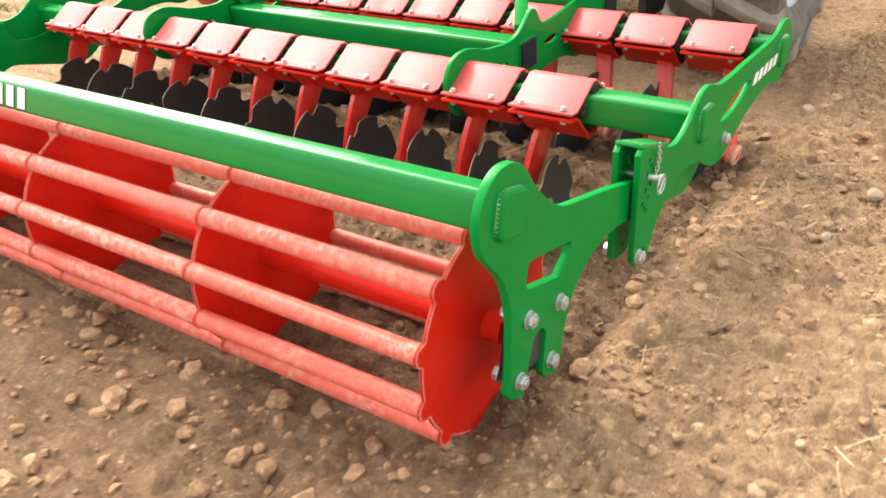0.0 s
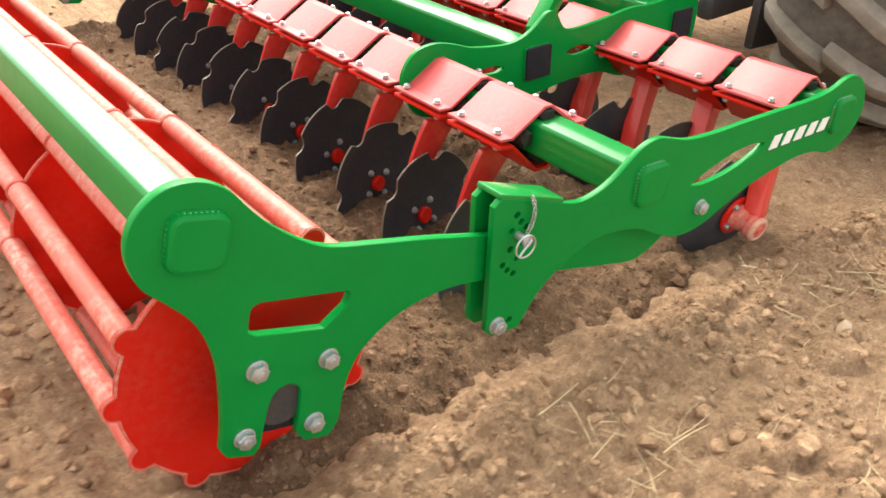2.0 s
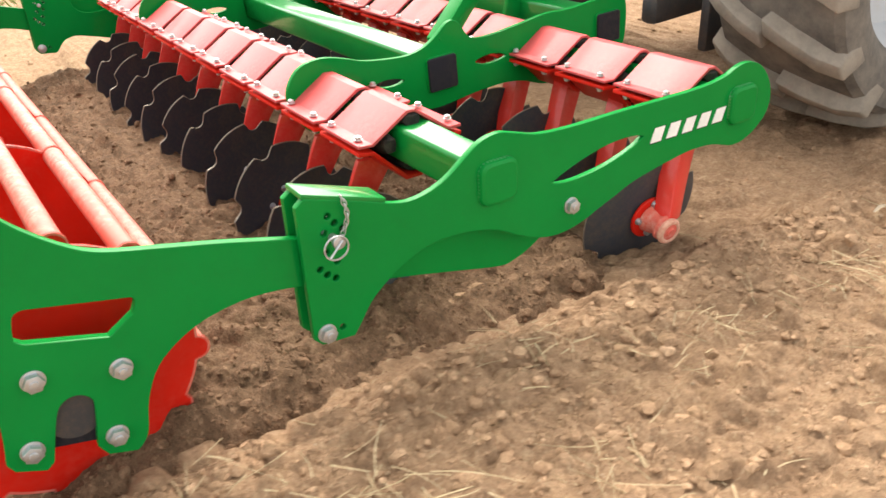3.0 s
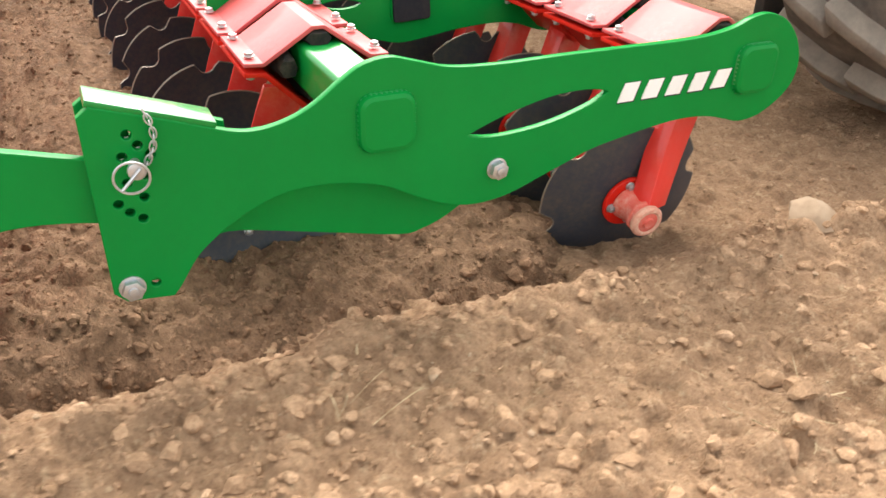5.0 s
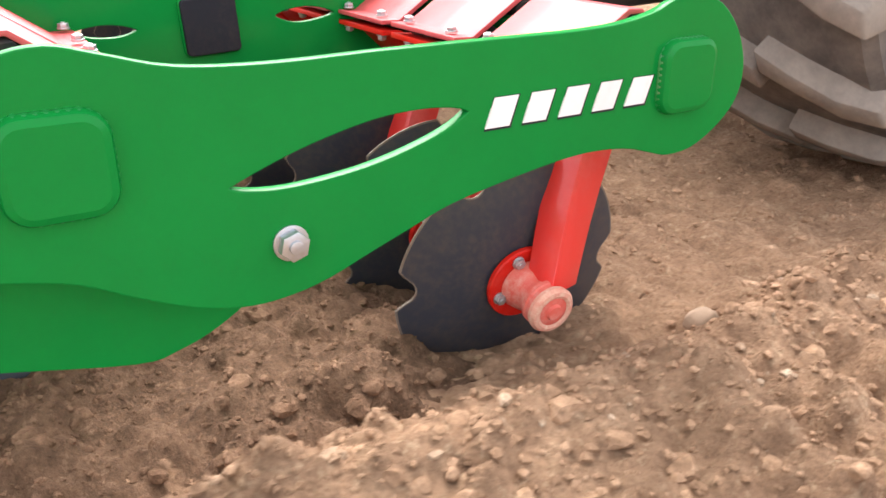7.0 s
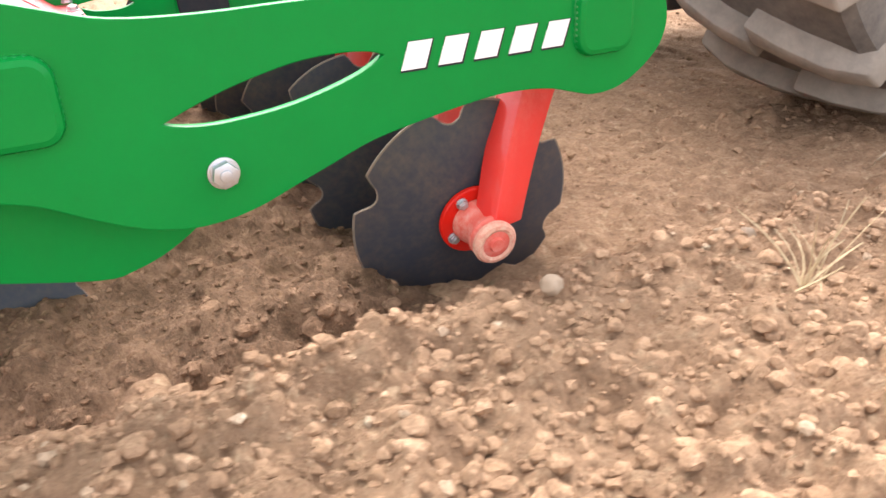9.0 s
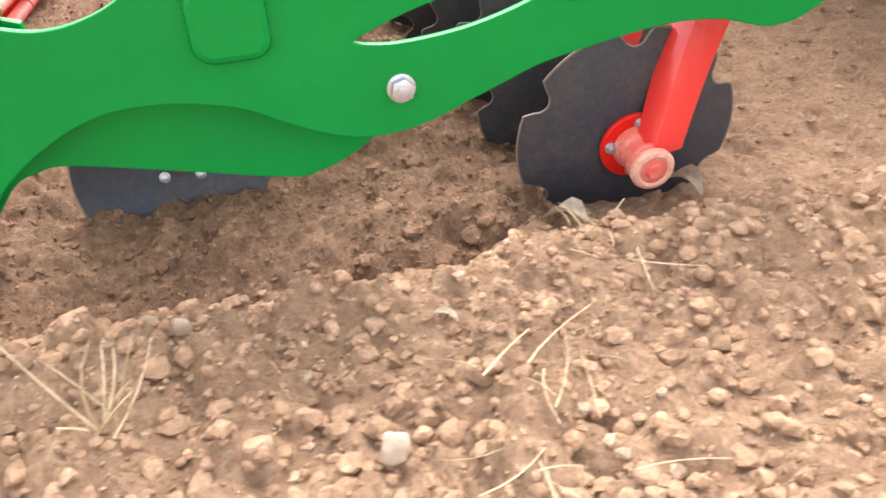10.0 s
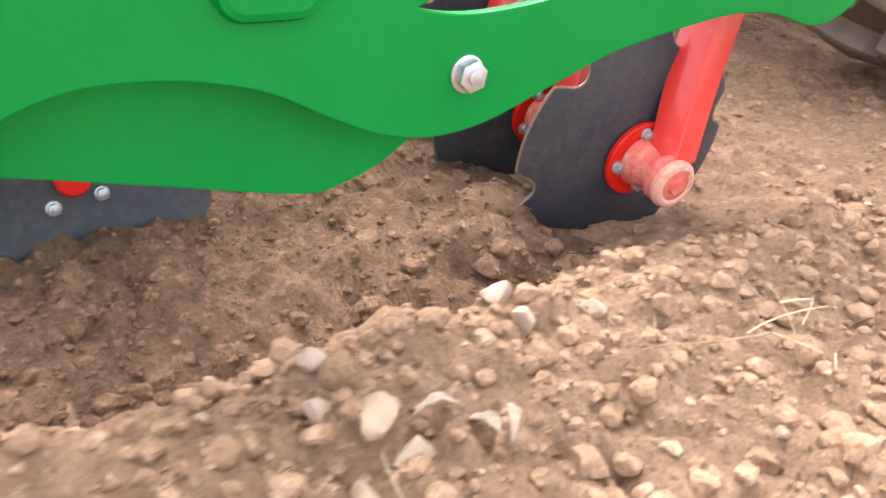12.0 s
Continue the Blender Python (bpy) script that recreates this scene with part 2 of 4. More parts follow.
def lathe(profile, n=48, bm=None, m=Matrix()):
    """Turns a profile of (radius, x) about the x axis."""
    made = bmesh.new()
    rings = []
    for k in range(n):
        a = 2 * math.pi * k / n
        rings.append([made.verts.new((x, r * math.cos(a), r * math.sin(a))) for r, x in profile])
    for k in range(n):
        p, q = rings[k], rings[(k + 1) % n]
        for i in range(len(profile) - 1):
            made.faces.new((p[i], p[i + 1], q[i + 1], q[i]))
    made.transform(m)
    return merged(bm, made)


def hex_bolt(size, name="bolt"):
    """A hexagon head with washer, along +x, on the plane x = 0."""
    bm = tube(size * 0.66, 0.004, Matrix.Translation((0.002, 0, 0)), None, 20, 0.001)
    tube(size * 0.56, size * 0.42, Matrix.Translation((0.004 + size * 0.21, 0, 0)), bm, 6, size * 0.05)
    tube(size * 0.26, size * 0.14, Matrix.Translation((0.004 + size * 0.47, 0, 0)), bm, 12, size * 0.03)
    mesh = bpy.data.meshes.new(name)
    bmesh.ops.recalc_face_normals(bm, faces=bm.faces)
    bm.to_mesh(mesh)
    bm.free()
    smooth_by_angle(mesh, 30)
    mesh.materials.append(ZINC)
    return mesh


BOLT_BIG, BOLT_MID, BOLT_SMALL = hex_bolt(0.039), hex_bolt(0.039), hex_bolt(0.02)


def bolt(mesh, x, y, z, parent, turn=0.0, axis=None, label=""):
    m = Matrix.Translation((x, y, z)) @ (axis or Matrix()) @ Matrix.Rotation(turn, 4, "X")
    return part("bolt", mesh, ZINC, parent, label, m)


# ---------------------------------------------------------------- ground


def lattice(p, seed):
    """Hashed values in 0..1 on whole numbers."""
    i = p.astype(np.int64)
    h = (i[..., 0] * 374761393 + i[..., 1] * 668265263 + seed * 1442695041) & 0xFFFFFFFF
    h = ((h ^ (h >> 13)) * 1274126177) & 0xFFFFFFFF
    return ((h ^ (h >> 16)) & 0xFFFF) / 65535.0


def value_noise(x, y, size, seed):
    p = np.stack([x / size, y / size], -1)
    b = np.floor(p)
    f = p - b
    f = f * f * (3 - 2 * f)
    c = [lattice(b + np.array(o), seed) for o in ((0, 0), (1, 0), (0, 1), (1, 1))]
    return (c[0] * (1 - f[..., 0]) + c[1] * f[..., 0]) * (1 - f[..., 1]) + (c[2] * (1 - f[..., 0]) + c[3] * f[..., 0]) * f[..., 1] - 0.5


def lumps(x, y, size, seed, share):
    """Half-sunk lumps, one to a cell of the given size at most."""
    wx, wy = x + 0.3 * size * value_noise(x, y, size * 0.6, seed + 7), y + 0.3 * size * value_noise(x, y, size * 0.6, seed + 8)
    bx, by = np.floor(wx / size), np.floor(wy / size)
    h = np.zeros_like(x)
    for ox in (-1, 0, 1):
        for oy in (-1, 0, 1):
            cell = np.stack([bx + ox, by + oy], -1)
            cx = (cell[..., 0] + 0.15 + 0.7 * lattice(cell, seed)) * size
            cy = (cell[..., 1] + 0.15 + 0.7 * lattice(cell, seed + 1)) * size
            r = size * (0.28 + 0.34 * lattice(cell, seed + 2)) * (lattice(cell, seed + 3) < share)
            d2 = (wx - cx) ** 2 + (wy - cy) ** 2 * (0.7 + 0.6 * lattice(cell, seed + 4))
            h = np.maximum(h, np.sqrt(np.maximum(0, r * r - d2)) * (0.5 + 0.5 * lattice(cell, seed + 5)))
    return h


def crumble(x, y, seed=0):
    """Soil relief in metres about zero: hollows, lumps and crumbs."""
    h = 0.036 * value_noise(x, y, 0.55, seed + 1) + 0.018 * value_noise(x, y, 0.21, seed + 2) + 0.017 * value_noise(x, y, 0.085, seed + 3)
    h += 0.9 * lumps(x, y, 0.034, seed + 20, 0.75) + 0.9 * lumps(x, y, 0.065, seed + 30, 0.6) + 0.75 * lumps(x, y, 0.13, seed + 40, 0.34)
    return h + 0.010 * value_noise(x, y, 0.024, seed + 5) - 0.018


TILLED_END = 1.3


def turned(x, y):
    """1 on the strip that is already worked at the start, 0 elsewhere."""
    wob = 0.25 * value_noise(x, y, 0.4, 31)
    along = np.clip((TILLED_END + wob - y) / 0.5, 0, 1)
    across = np.clip((0.0 + 0.1 * wob - x) / 0.06, 0, 1) * np.clip((x + 4.25) / 0.1, 0, 1)
    return 0.8 * along * across


def ground_height(x, y):
    near = np.clip(1.5 - np.hypot(x + 1, (y - 8) / 3) / 12, 0.15, 1)
    h = crumble(x, y) * near * (1 - 0.35 * np.clip((0.0 - x) / 0.1, 0, 1) * np.clip((x + 4.3) / 0.25, 0, 1))
    deeper = np.clip((y - 3.5) / 3.5, 0, 1)
    # a low windrow along the worked strip's edge and a shallow bed inside it
    h += (0.012 + 0.03 * deeper) * np.exp(-(((x - 0.09) / 0.10) ** 2)) * (0.7 + 0.8 * value_noise(x, y, 0.3, 9))
    h -= (0.056 + 0.019 * deeper) * np.clip((0.03 - x) / 0.22, 0, 1) * np.clip((x + 4.3) / 0.25, 0, 1)
    h -= (0.008 + 0.024 * deeper) * np.exp(-(((x + 0.06) / 0.06) ** 2)) * (0.8 + 0.8 * value_noise(x, y, 0.2, 17))
    # ridges left across the drive
    h += (0.012 + 0.034 * np.exp(-(((y - 11.4) / 2.0) ** 2))) * np.sin((y + 0.25 * x) * 2 * math.pi / 0.21 + 3 * value_noise(x, y, 0.8, 12)) * (0.3 + 0.7 * np.clip((x - 0.15) / 0.2, 0, 1)) * np.clip((x + 1.6) / 0.4, 0, 1) * np.clip(value_noise(x, y, 1.7, 13) * 3 + 0.6, 0, 1) * near
    h += turned(x, y) * (0.05 * np.abs(value_noise(x, y, 0.12, 14)) + 0.03 * value_noise(x, y, 0.06, 15))
    far = np.clip((np.hypot(x, y - 8) - 14) / 40, 0, 1)
    return h + far * 0.25 * value_noise(x, y, 9.0, 16)


def steps(lo, hi, fine, reach):
    """Even steps between lo and hi, then ever longer ones out to reach."""
    mid = list(np.arange(lo, hi + fine / 2, fine))
    out, d, v = [], fine, 0.0
    while v < reach:
        d *= 1.16
        v += d
        out.append(v)
    return np.array([lo - v for v in reversed(out)] + mid + [hi + v for v in out])


def grid_mesh(name, xs, ys, height):
    gx, gy = np.meshgrid(xs, ys, indexing="xy")
    z = height(gx, gy)
    co = np.stack([gx, gy, z], -1).reshape(-1, 3)
    w, h = len(xs), len(ys)
    i = (np.arange(h - 1)[:, None] * w + np.arange(w - 1)[None]).ravel()
    faces = np.stack([i, i + 1, i + 1 + w, i + w], 1)
    mesh = bpy.data.meshes.new(name)
    mesh.vertices.add(len(co))
    mesh.vertices.foreach_set("co", co.ravel())
    mesh.loops.add(faces.size)
    mesh.loops.foreach_set("vertex_index", faces.ravel().astype(np.int32))
    mesh.polygons.add(len(faces))
    mesh.polygons.foreach_set("loop_start", np.arange(0, faces.size, 4, dtype=np.int32))
    mesh.update(calc_edges=True)
    mesh.polygons.foreach_set("use_smooth", [True] * len(faces))
    return mesh, gx.ravel(), gy.ravel()


mesh, gx, gy = grid_mesh("ground", steps(-0.8, 1.15, 0.0118, 1500), steps(-2.4, 21.3, 0.0128, 1500), ground_height)
att = mesh.attributes.new("turned", "FLOAT", "POINT")
att.data.foreach_set("value", turned(gx, gy).astype(np.float32))
mesh.materials.append(SOIL)
tagged(new("ground", mesh), "dry crumbly brown field soil with clods and stones", "soil", kind="structure")


def rock_shapes(count, seed, fine=1):
    """Rough lumps of about unit size as arrays of points, all on one set of faces."""
    bm = bmesh.new()
    bmesh.ops.create_icosphere(bm, subdivisions=fine, radius=0.5)
    base = np.array([v.co[:] for v in bm.verts])
    faces = np.array([[v.index for v in f.verts] for f in bm.faces])
    bm.free()
    rng = np.random.default_rng(seed)
    shapes = []
    for _ in range(count):
        s = base * rng.uniform(0.72 if fine < 2 else 0.86, 1.22 if fine < 2 else 1.1, (len(base), 1)) * rng.uniform((0.7, 0.7, 0.5), (1.25, 1.15, 0.85))
        for _ in range(7):
            d = rng.normal(size=3)
            d /= np.linalg.norm(d)
            over = np.maximum(s @ d - rng.uniform(0.22, 0.36), 0)
            s = s - 0.9 * over[:, None] * d
        shapes.append(s + rng.uniform(-0.035, 0.035, s.shape))
    return shapes, faces


ROUGH_SHAPES = rock_shapes(14, 6, 2)
PLAIN_SHAPES = rock_shapes(14, 5)


def scatter(name, spots, sizes, zs, mat, label, parent=None, seed=1, sink=0.3, rough=False):
    """Many small lumps in one mesh."""
    rng = np.random.default_rng(seed)
    shapes, faces = ROUGH_SHAPES if rough else PLAIN_SHAPES
    pts, fcs = [], []
    for k, ((x, y), s, z) in enumerate(zip(spots, sizes, zs)):
        v = shapes[rng.integers(len(shapes))] * s
        a = rng.uniform(0, 6.283)
        c, d = math.cos(a), math.sin(a)
        v = np.stack([c * v[:, 0] - d * v[:, 1] + x, d * v[:, 0] + c * v[:, 1] + y, v[:, 2] + z + s * (0.3 - sink)], 1)
        pts.append(v)
        fcs.append(faces + k * len(v))
    mesh = bpy.data.meshes.new(name)
    mesh.from_pydata(np.concatenate(pts).tolist(), [], np.concatenate(fcs).tolist())
    mesh.materials.append(mat)
    ob = new(name, mesh)
    ob.parent = parent
    return tagged(ob, label, "" if parent else "soil", kind="stuff")


def sizes_of(rng, count, lo, hi, power=2.6):
    return lo + (hi - lo) * rng.random(count) ** power


rng = np.random.default_rng(11)
for count, lo, hi, power, gap, seed in ((40000, 0.005, 0.014, 1.4, -0.5, 2), (27000, 0.011, 0.032, 1.9, -0.16, 3)):
    spots = np.stack([-0.02 + 1.32 * rng.random(count) ** 1.3, rng.uniform(-2.4, 22.1, count)], 1)
    dense = value_noise(spots[:, 0], spots[:, 1], 0.5, 41) + 0.5 * value_noise(spots[:, 0], spots[:, 1], 0.17, 42) + 0.02 * (spots[:, 1] - 10)
    spots = spots[dense > gap]
    scatter("clods", spots, sizes_of(rng, len(spots), lo, hi, power), ground_height(spots[:, 0], spots[:, 1]), CLOD_DRY,
            "small dry clods and stones lying on the field", seed=seed)
count = 1500
spots = np.stack([rng.uniform(0.0, 1.3, count), rng.uniform(-2.4, 22.1, count)], 1)
dense = value_noise(spots[:, 0], spots[:, 1], 1.2, 43) + 0.02 * (spots[:, 1] - 8) 
spots = spots[dense > -0.1]
scatter("clods", spots, sizes_of(rng, len(spots), 0.025, 0.065, 2.6), ground_height(spots[:, 0], spots[:, 1]), CLOD_DRY,
        "larger dry clods lying on the field", seed=8, rough=True)
for count, y0, y1, lo, hi, seed in ((420, -2.4, 10.4, 0.008, 0.028, 21), (1500, 10.4, 22.1, 0.008, 0.036, 22)):
    spots = np.stack([rng.uniform(-0.02, 1.3, count), rng.uniform(y0, y1, count)], 1)
    scatter("pebbles", spots, sizes_of(rng, count, lo, hi, 2.4), ground_height(spots[:, 0], spots[:, 1]), PEBBLE,
            "small pale pebbles lying among dry clods", seed=seed, sink=0.24)
count = 8600
spots = np.stack([rng.uniform(0.02, 1.2, count), rng.uniform(13.2, 22.1, count)], 1)
scatter("clods", spots, sizes_of(rng, count, 0.011, 0.054, 2.0), ground_height(spots[:, 0], spots[:, 1]), CLOD_DRY,
        "dense dry clods beside the furrow", seed=23, rough=True)
count = 9000
spots = np.stack([rng.uniform(-1.7, -0.04, count), rng.uniform(7.5, 22.1, count)], 1)
scatter("clods", spots, sizes_of(rng, count, 0.011, 0.042, 1.8), ground_height(spots[:, 0], spots[:, 1]), CLOD_DRY,
        "small dry clods on the unworked soil ahead", seed=25, sink=0.4)
count = 5200
spots = np.stack([rng.uniform(1.2, 3.6, count), rng.uniform(-2.5, 24, count)], 1)
spots = np.concatenate([spots, np.stack([rng.uniform(-6.5, -0.05, 5200), rng.uniform(1.8, 25, 5200)], 1)])
scatter("clods", spots, sizes_of(rng, len(spots), 0.015, 0.06), ground_height(spots[:, 0], spots[:, 1]), CLOD_DRY,
        "small dry clods scattered farther across the field", seed=3)
for count, lo, hi, power, rough, seed in ((2600, 0.028, 0.115, 2.6, True, 4), (6500, 0.008, 0.03, 1.6, False, 14)):
    spots = np.stack([rng.uniform(-4.1, -0.03, count), rng.uniform(-4.2, TILLED_END, count)], 1)
    scatter("turned_clods", spots, sizes_of(rng, count, lo, hi, power), ground_height(spots[:, 0], spots[:, 1]), CLOD_HALF,
            "lumpy moist clods turned up behind the roller", seed=seed, rough=rough)
# rougher, cloddier soil on the first stretch
count = 3400
spots = np.stack([0.05 + 1.5 * rng.random(count) ** 1.2, rng.uniform(-2.4, 11.5, count)], 1)
scatter("clods", spots, sizes_of(rng, count, 0.018, 0.075, 2.2), ground_height(spots[:, 0], spots[:, 1]), CLOD_DRY,
        "crumbled dry clods half sunk in the field", seed=24, sink=0.36, rough=True)


def stone(name, x, y, size, mat, label, seed):
    """A broken, bevel-worn stone, bedded in the soil."""
    rng = random.Random(seed)
    bm = bmesh.new()
    bmesh.ops.create_icosphere(bm, subdivisions=3, radius=0.5)
    cuts = []
    for _ in range(9):
        v = Vector((rng.uniform(-1, 1), rng.uniform(-1, 1), rng.uniform(-0.6, 1))).normalized()
        cuts.append((v, rng.uniform(0.24, 0.4)))
    for v in bm.verts:
        for d, k in cuts:
            over = v.co.dot(d) - k
            if over > 0:
                v.co -= d * over * 0.92
        v.co += v.co.normalized() * 0.05 * noise.noise(v.co * 5 + Vector((seed, 0, 0)))
    bm.transform(Matrix.Diagonal((*size, 1)))
    z = float(ground_height(np.array([x]), np.array([y]))[0])
    ob = part(name, bm, mat, None, "", pose(x, y, z + size[2] * 0.22, rng.uniform(-12, 12), rng.uniform(-12, 12), rng.uniform(0, 360)))
    return tagged(ob, label, "stone", "stones on the field")


STONES = [
    (0.035, travel(5.5) + 0.30, (0.19, 0.17, 0.12), STONE, "flat-topped pale brown stone bedded in loose soil"),
    (0.50, travel(9.5) + 0.60, (0.055, 0.05, 0.05), LIMESTONE, "small rounded whitish stone on dry soil"),
    (0.09, travel(9.5) + 0.30, (0.06, 0.045, 0.05), LIMESTONE, "small angular white stone beside the furrow"),
    (0.10, travel(9.5) - 0.20, (0.06, 0.05, 0.05), LIMESTONE, "small chipped whitish stone on the soil"),
    (0.42, travel(11.0) + 0.26, (0.06, 0.05, 0.045), STONE, "fist-sized sandy stone lying on the field"),
    (0.30, travel(11.5) + 0.02, (0.06, 0.05, 0.045), LIMESTONE, "angular cream stone on crumbly soil"),
    (0.55, travel(10.5) + 0.05, (0.05, 0.05, 0.045), LIMESTONE, "small rounded cream stone on dry soil"),
    (0.60, travel(10.5) + 0.42, (0.07, 0.06, 0.04), STONE, "flat sandy stone half sunk in soil"),
    (0.40, travel(10.5) + 0.40, (0.05, 0.04, 0.03), LIMESTONE, "small flat whitish stone on the soil"),
    (-0.03, travel(7.5) + 0.14, (0.09, 0.075, 0.07), STONE, "rounded brown stone at the furrow edge"),
    (0.11, travel(12.0) + 0.05, (0.05, 0.04, 0.04), LIMESTONE, "whitish broken stone on the field"),
    (0.13, travel(12.0) + 0.16, (0.05, 0.04, 0.04), LIMESTONE, "small white stone near the furrow"),
    (0.42, travel(0.0) + 0.02, (0.055, 0.045, 0.04), LIMESTONE, "small pale stone in flattened soil"),
    (0.50, travel(0.6) - 0.4, (0.09, 0.07, 0.05), STONE, "flat pale stone in flattened soil"),
    (0.40, travel(2.5) - 0.42, (0.06, 0.08, 0.05), STONE, "narrow brownish stone in loose soil"),
    (0.33, travel(1.5) - 0.5, (0.07, 0.055, 0.05), LIMESTONE, "small angular cream stone in the soil"),
    (0.66, travel(11.0) + 0.13, (0.115, 0.09, 0.09), STONE, "large pale cream stone lying on the soil"),
    (0.60, travel(11.0) + 0.37, (0.06, 0.05, 0.05), LIMESTONE, "cream stone beside smaller pebbles"),
    (0.60, travel(11.0) - 0.02, (0.03, 0.025, 0.02), LIMESTONE, "small grey-white pebble on the soil"),
    (0.07, travel(12.0) - 0.26, (0.045, 0.04, 0.035), LIMESTONE, "pale rounded stone on crumbly soil"),
    (0.17, travel(12.0) - 0.29, (0.05, 0.04, 0.04), LIMESTONE, "pale cream stone in a cluster of stones"),
    (0.22, travel(12.0) - 0.24, (0.07, 0.06, 0.05), STONE, "sandy clod-like stone in a cluster of stones"),
    (0.26, travel(12.0) - 0.21, (0.065, 0.06, 0.05), LIMESTONE, "rounded cream stone in a cluster of stones"),
    (0.285, travel(12.0) - 0.29, (0.045, 0.04, 0.04), STONE, "small sandy stone in a cluster of stones"),
    (0.03, travel(12.0) + 0.06, (0.06, 0.05, 0.05), LIMESTONE, "white stone on the furrow's edge"),
    (0.10, travel(6.0) + 0.38, (0.045, 0.04, 0.03), LIMESTONE, "small white stone on dry soil"),
    (0.02, travel(1.5) - 0.78, (0.11, 0.09, 0.09), STONE, "rounded brown clod of stone by the furrow"),
]
for k, (x, y, size, mat, label) in enumerate(STONES):
    stone("stone", x, y, size, mat, label, k + 3)


def straw_bundle(name, x, y, count, spread, length, seed, label, mat=None, upright=0.0, thick=1.0):
    """Dry stalks lying in a loose tangle, each a thin bent reed."""
    rng = random.Random(seed)
    bm = bmesh.new()
    z0 = float(ground_height(np.array([x]), np.array([y]))[0])
    for _ in range(count):
        a, s = rng.uniform(0, 6.283), length * rng.uniform(0.4, 1.0)
        p = Vector((rng.gauss(0, spread), rng.gauss(0, spread), 0.012 + rng.uniform(0, 0.012)))
        d = Vector((math.cos(a), math.sin(a), rng.uniform(0.0, 0.25) + upright * rng.uniform(0.3, 2.2))).normalized()
        bend, r = Vector((rng.uniform(-1, 1), rng.uniform(-1, 1), rng.uniform(-0.6, 0.2))) * 0.35, thick * rng.uniform(0.001, 0.0023)
        rings = []
        for k in range(5):
            u = k / 4
            q = p + (d + bend * u) * s * u
            side = d.cross(Vector((0, 0, 1))).normalized() if abs(d.z) < 0.95 else Vector((1, 0, 0))
            up = side.cross(d)
            rr = r * (1 - 0.5 * u)
            rings.append([bm.verts.new(q + rr * (math.cos(t) * side + math.sin(t) * up)) for t in (0, 2.1, 4.2)])
        for q0, q1 in zip(rings, rings[1:]):
            for k in range(3):
                bm.faces.new((q0[k], q0[(k + 1) % 3], q1[(k + 1) % 3], q1[k]))
    ob = part(name, bm, mat or STRAW, None, "", pose(x, y, z0))
    return tagged(ob, label, "straw", kind="stuff")


straw_bundle("dry_weed", 0.33, travel(9.5) + 0.20, 12, 0.012, 0.26, 4, "dry branching weed stalk standing in soil", upright=1.3, thick=1.4)
straw_bundle("straw", 0.40, travel(3.5) + 0.12, 26, 0.07, 0.2, 5, "loose tangle of dry straw on soil")
straw_bundle("straw", 0.21, travel(3.5) + 0.62, 5, 0.02, 0.16, 6, "few pale stalks lying on soil")
straw_bundle("straw", 0.45, travel(2.5) - 0.1, 26, 0.12, 0.2, 7, "dry straw strewn over flattened soil")
straw_bundle("straw", 0.30, travel(1.5) + 0.1, 22, 0.1, 0.16, 8, "dry straw strewn over loose soil")
straw_bundle("straw", 0.5, travel(9.5) + 0.8, 8, 0.05, 0.18, 9, "dry straw on crumbly soil")
straw_bundle("straw", 0.10, travel(9.5) + 1.1, 10, 0.04, 0.14, 10, "pale dry leaves and stalks on soil")
straw_bundle("straw", 0.25, travel(12.0) + 0.35, 12, 0.06, 0.14, 12, "dry stalks on crumbly soil")
straw_bundle("weed", 0.33, travel(6.5) + 0.12, 14, 0.02, 0.06, 13, "small green weed seedling in dry soil", WEED, 0.9)
straw_bundle("weed", 0.55, travel(3.5) + 1.0, 9, 0.01, 0.09, 14, "thin tuft of pale green grass", WEED, 1.2)


def dry_leaf(x, y, length, width, curl, turn, seed):
    """A curled, torn leaf with a little thickness, lying on the soil."""
    rng = random.Random(seed)
    bm = bmesh.new()
    rows = []
    for i in range(9):
        u = i / 8
        w = width * math.sin(math.pi * (0.1 + 0.85 * u)) * rng.uniform(0.7, 1.1)
        rows.append([])
        for j in range(5):
            v = (j - 2) / 2
            bend = curl * (u - 0.5) ** 2
            rows[-1].append(bm.verts.new((length * (u - 0.5), v * w / 2 + 0.3 * width * math.sin(3 * u), 0.02 + length * (0.25 - bend) * 0.6 + 0.35 * w * v * v + rng.uniform(-0.002, 0.002))))
    for a, b_ in zip(rows, rows[1:]):
        for j in range(4):
            bm.faces.new((a[j], a[j + 1], b_[j + 1], b_[j]))
    made = bmesh.ops.solidify(bm, geom=bm.faces[:], thickness=0.0012)
    z = float(ground_height(np.array([x]), np.array([y]))[0])
    ob = part("dry_leaf", bm, LEAF, None, "", pose(x, y, z - 0.002, rng.uniform(-10, 10), rng.uniform(-10, 10), turn))
    return tagged(ob, "pale curled dry leaf lying on the soil", "leaf", "dry leaves on the field")


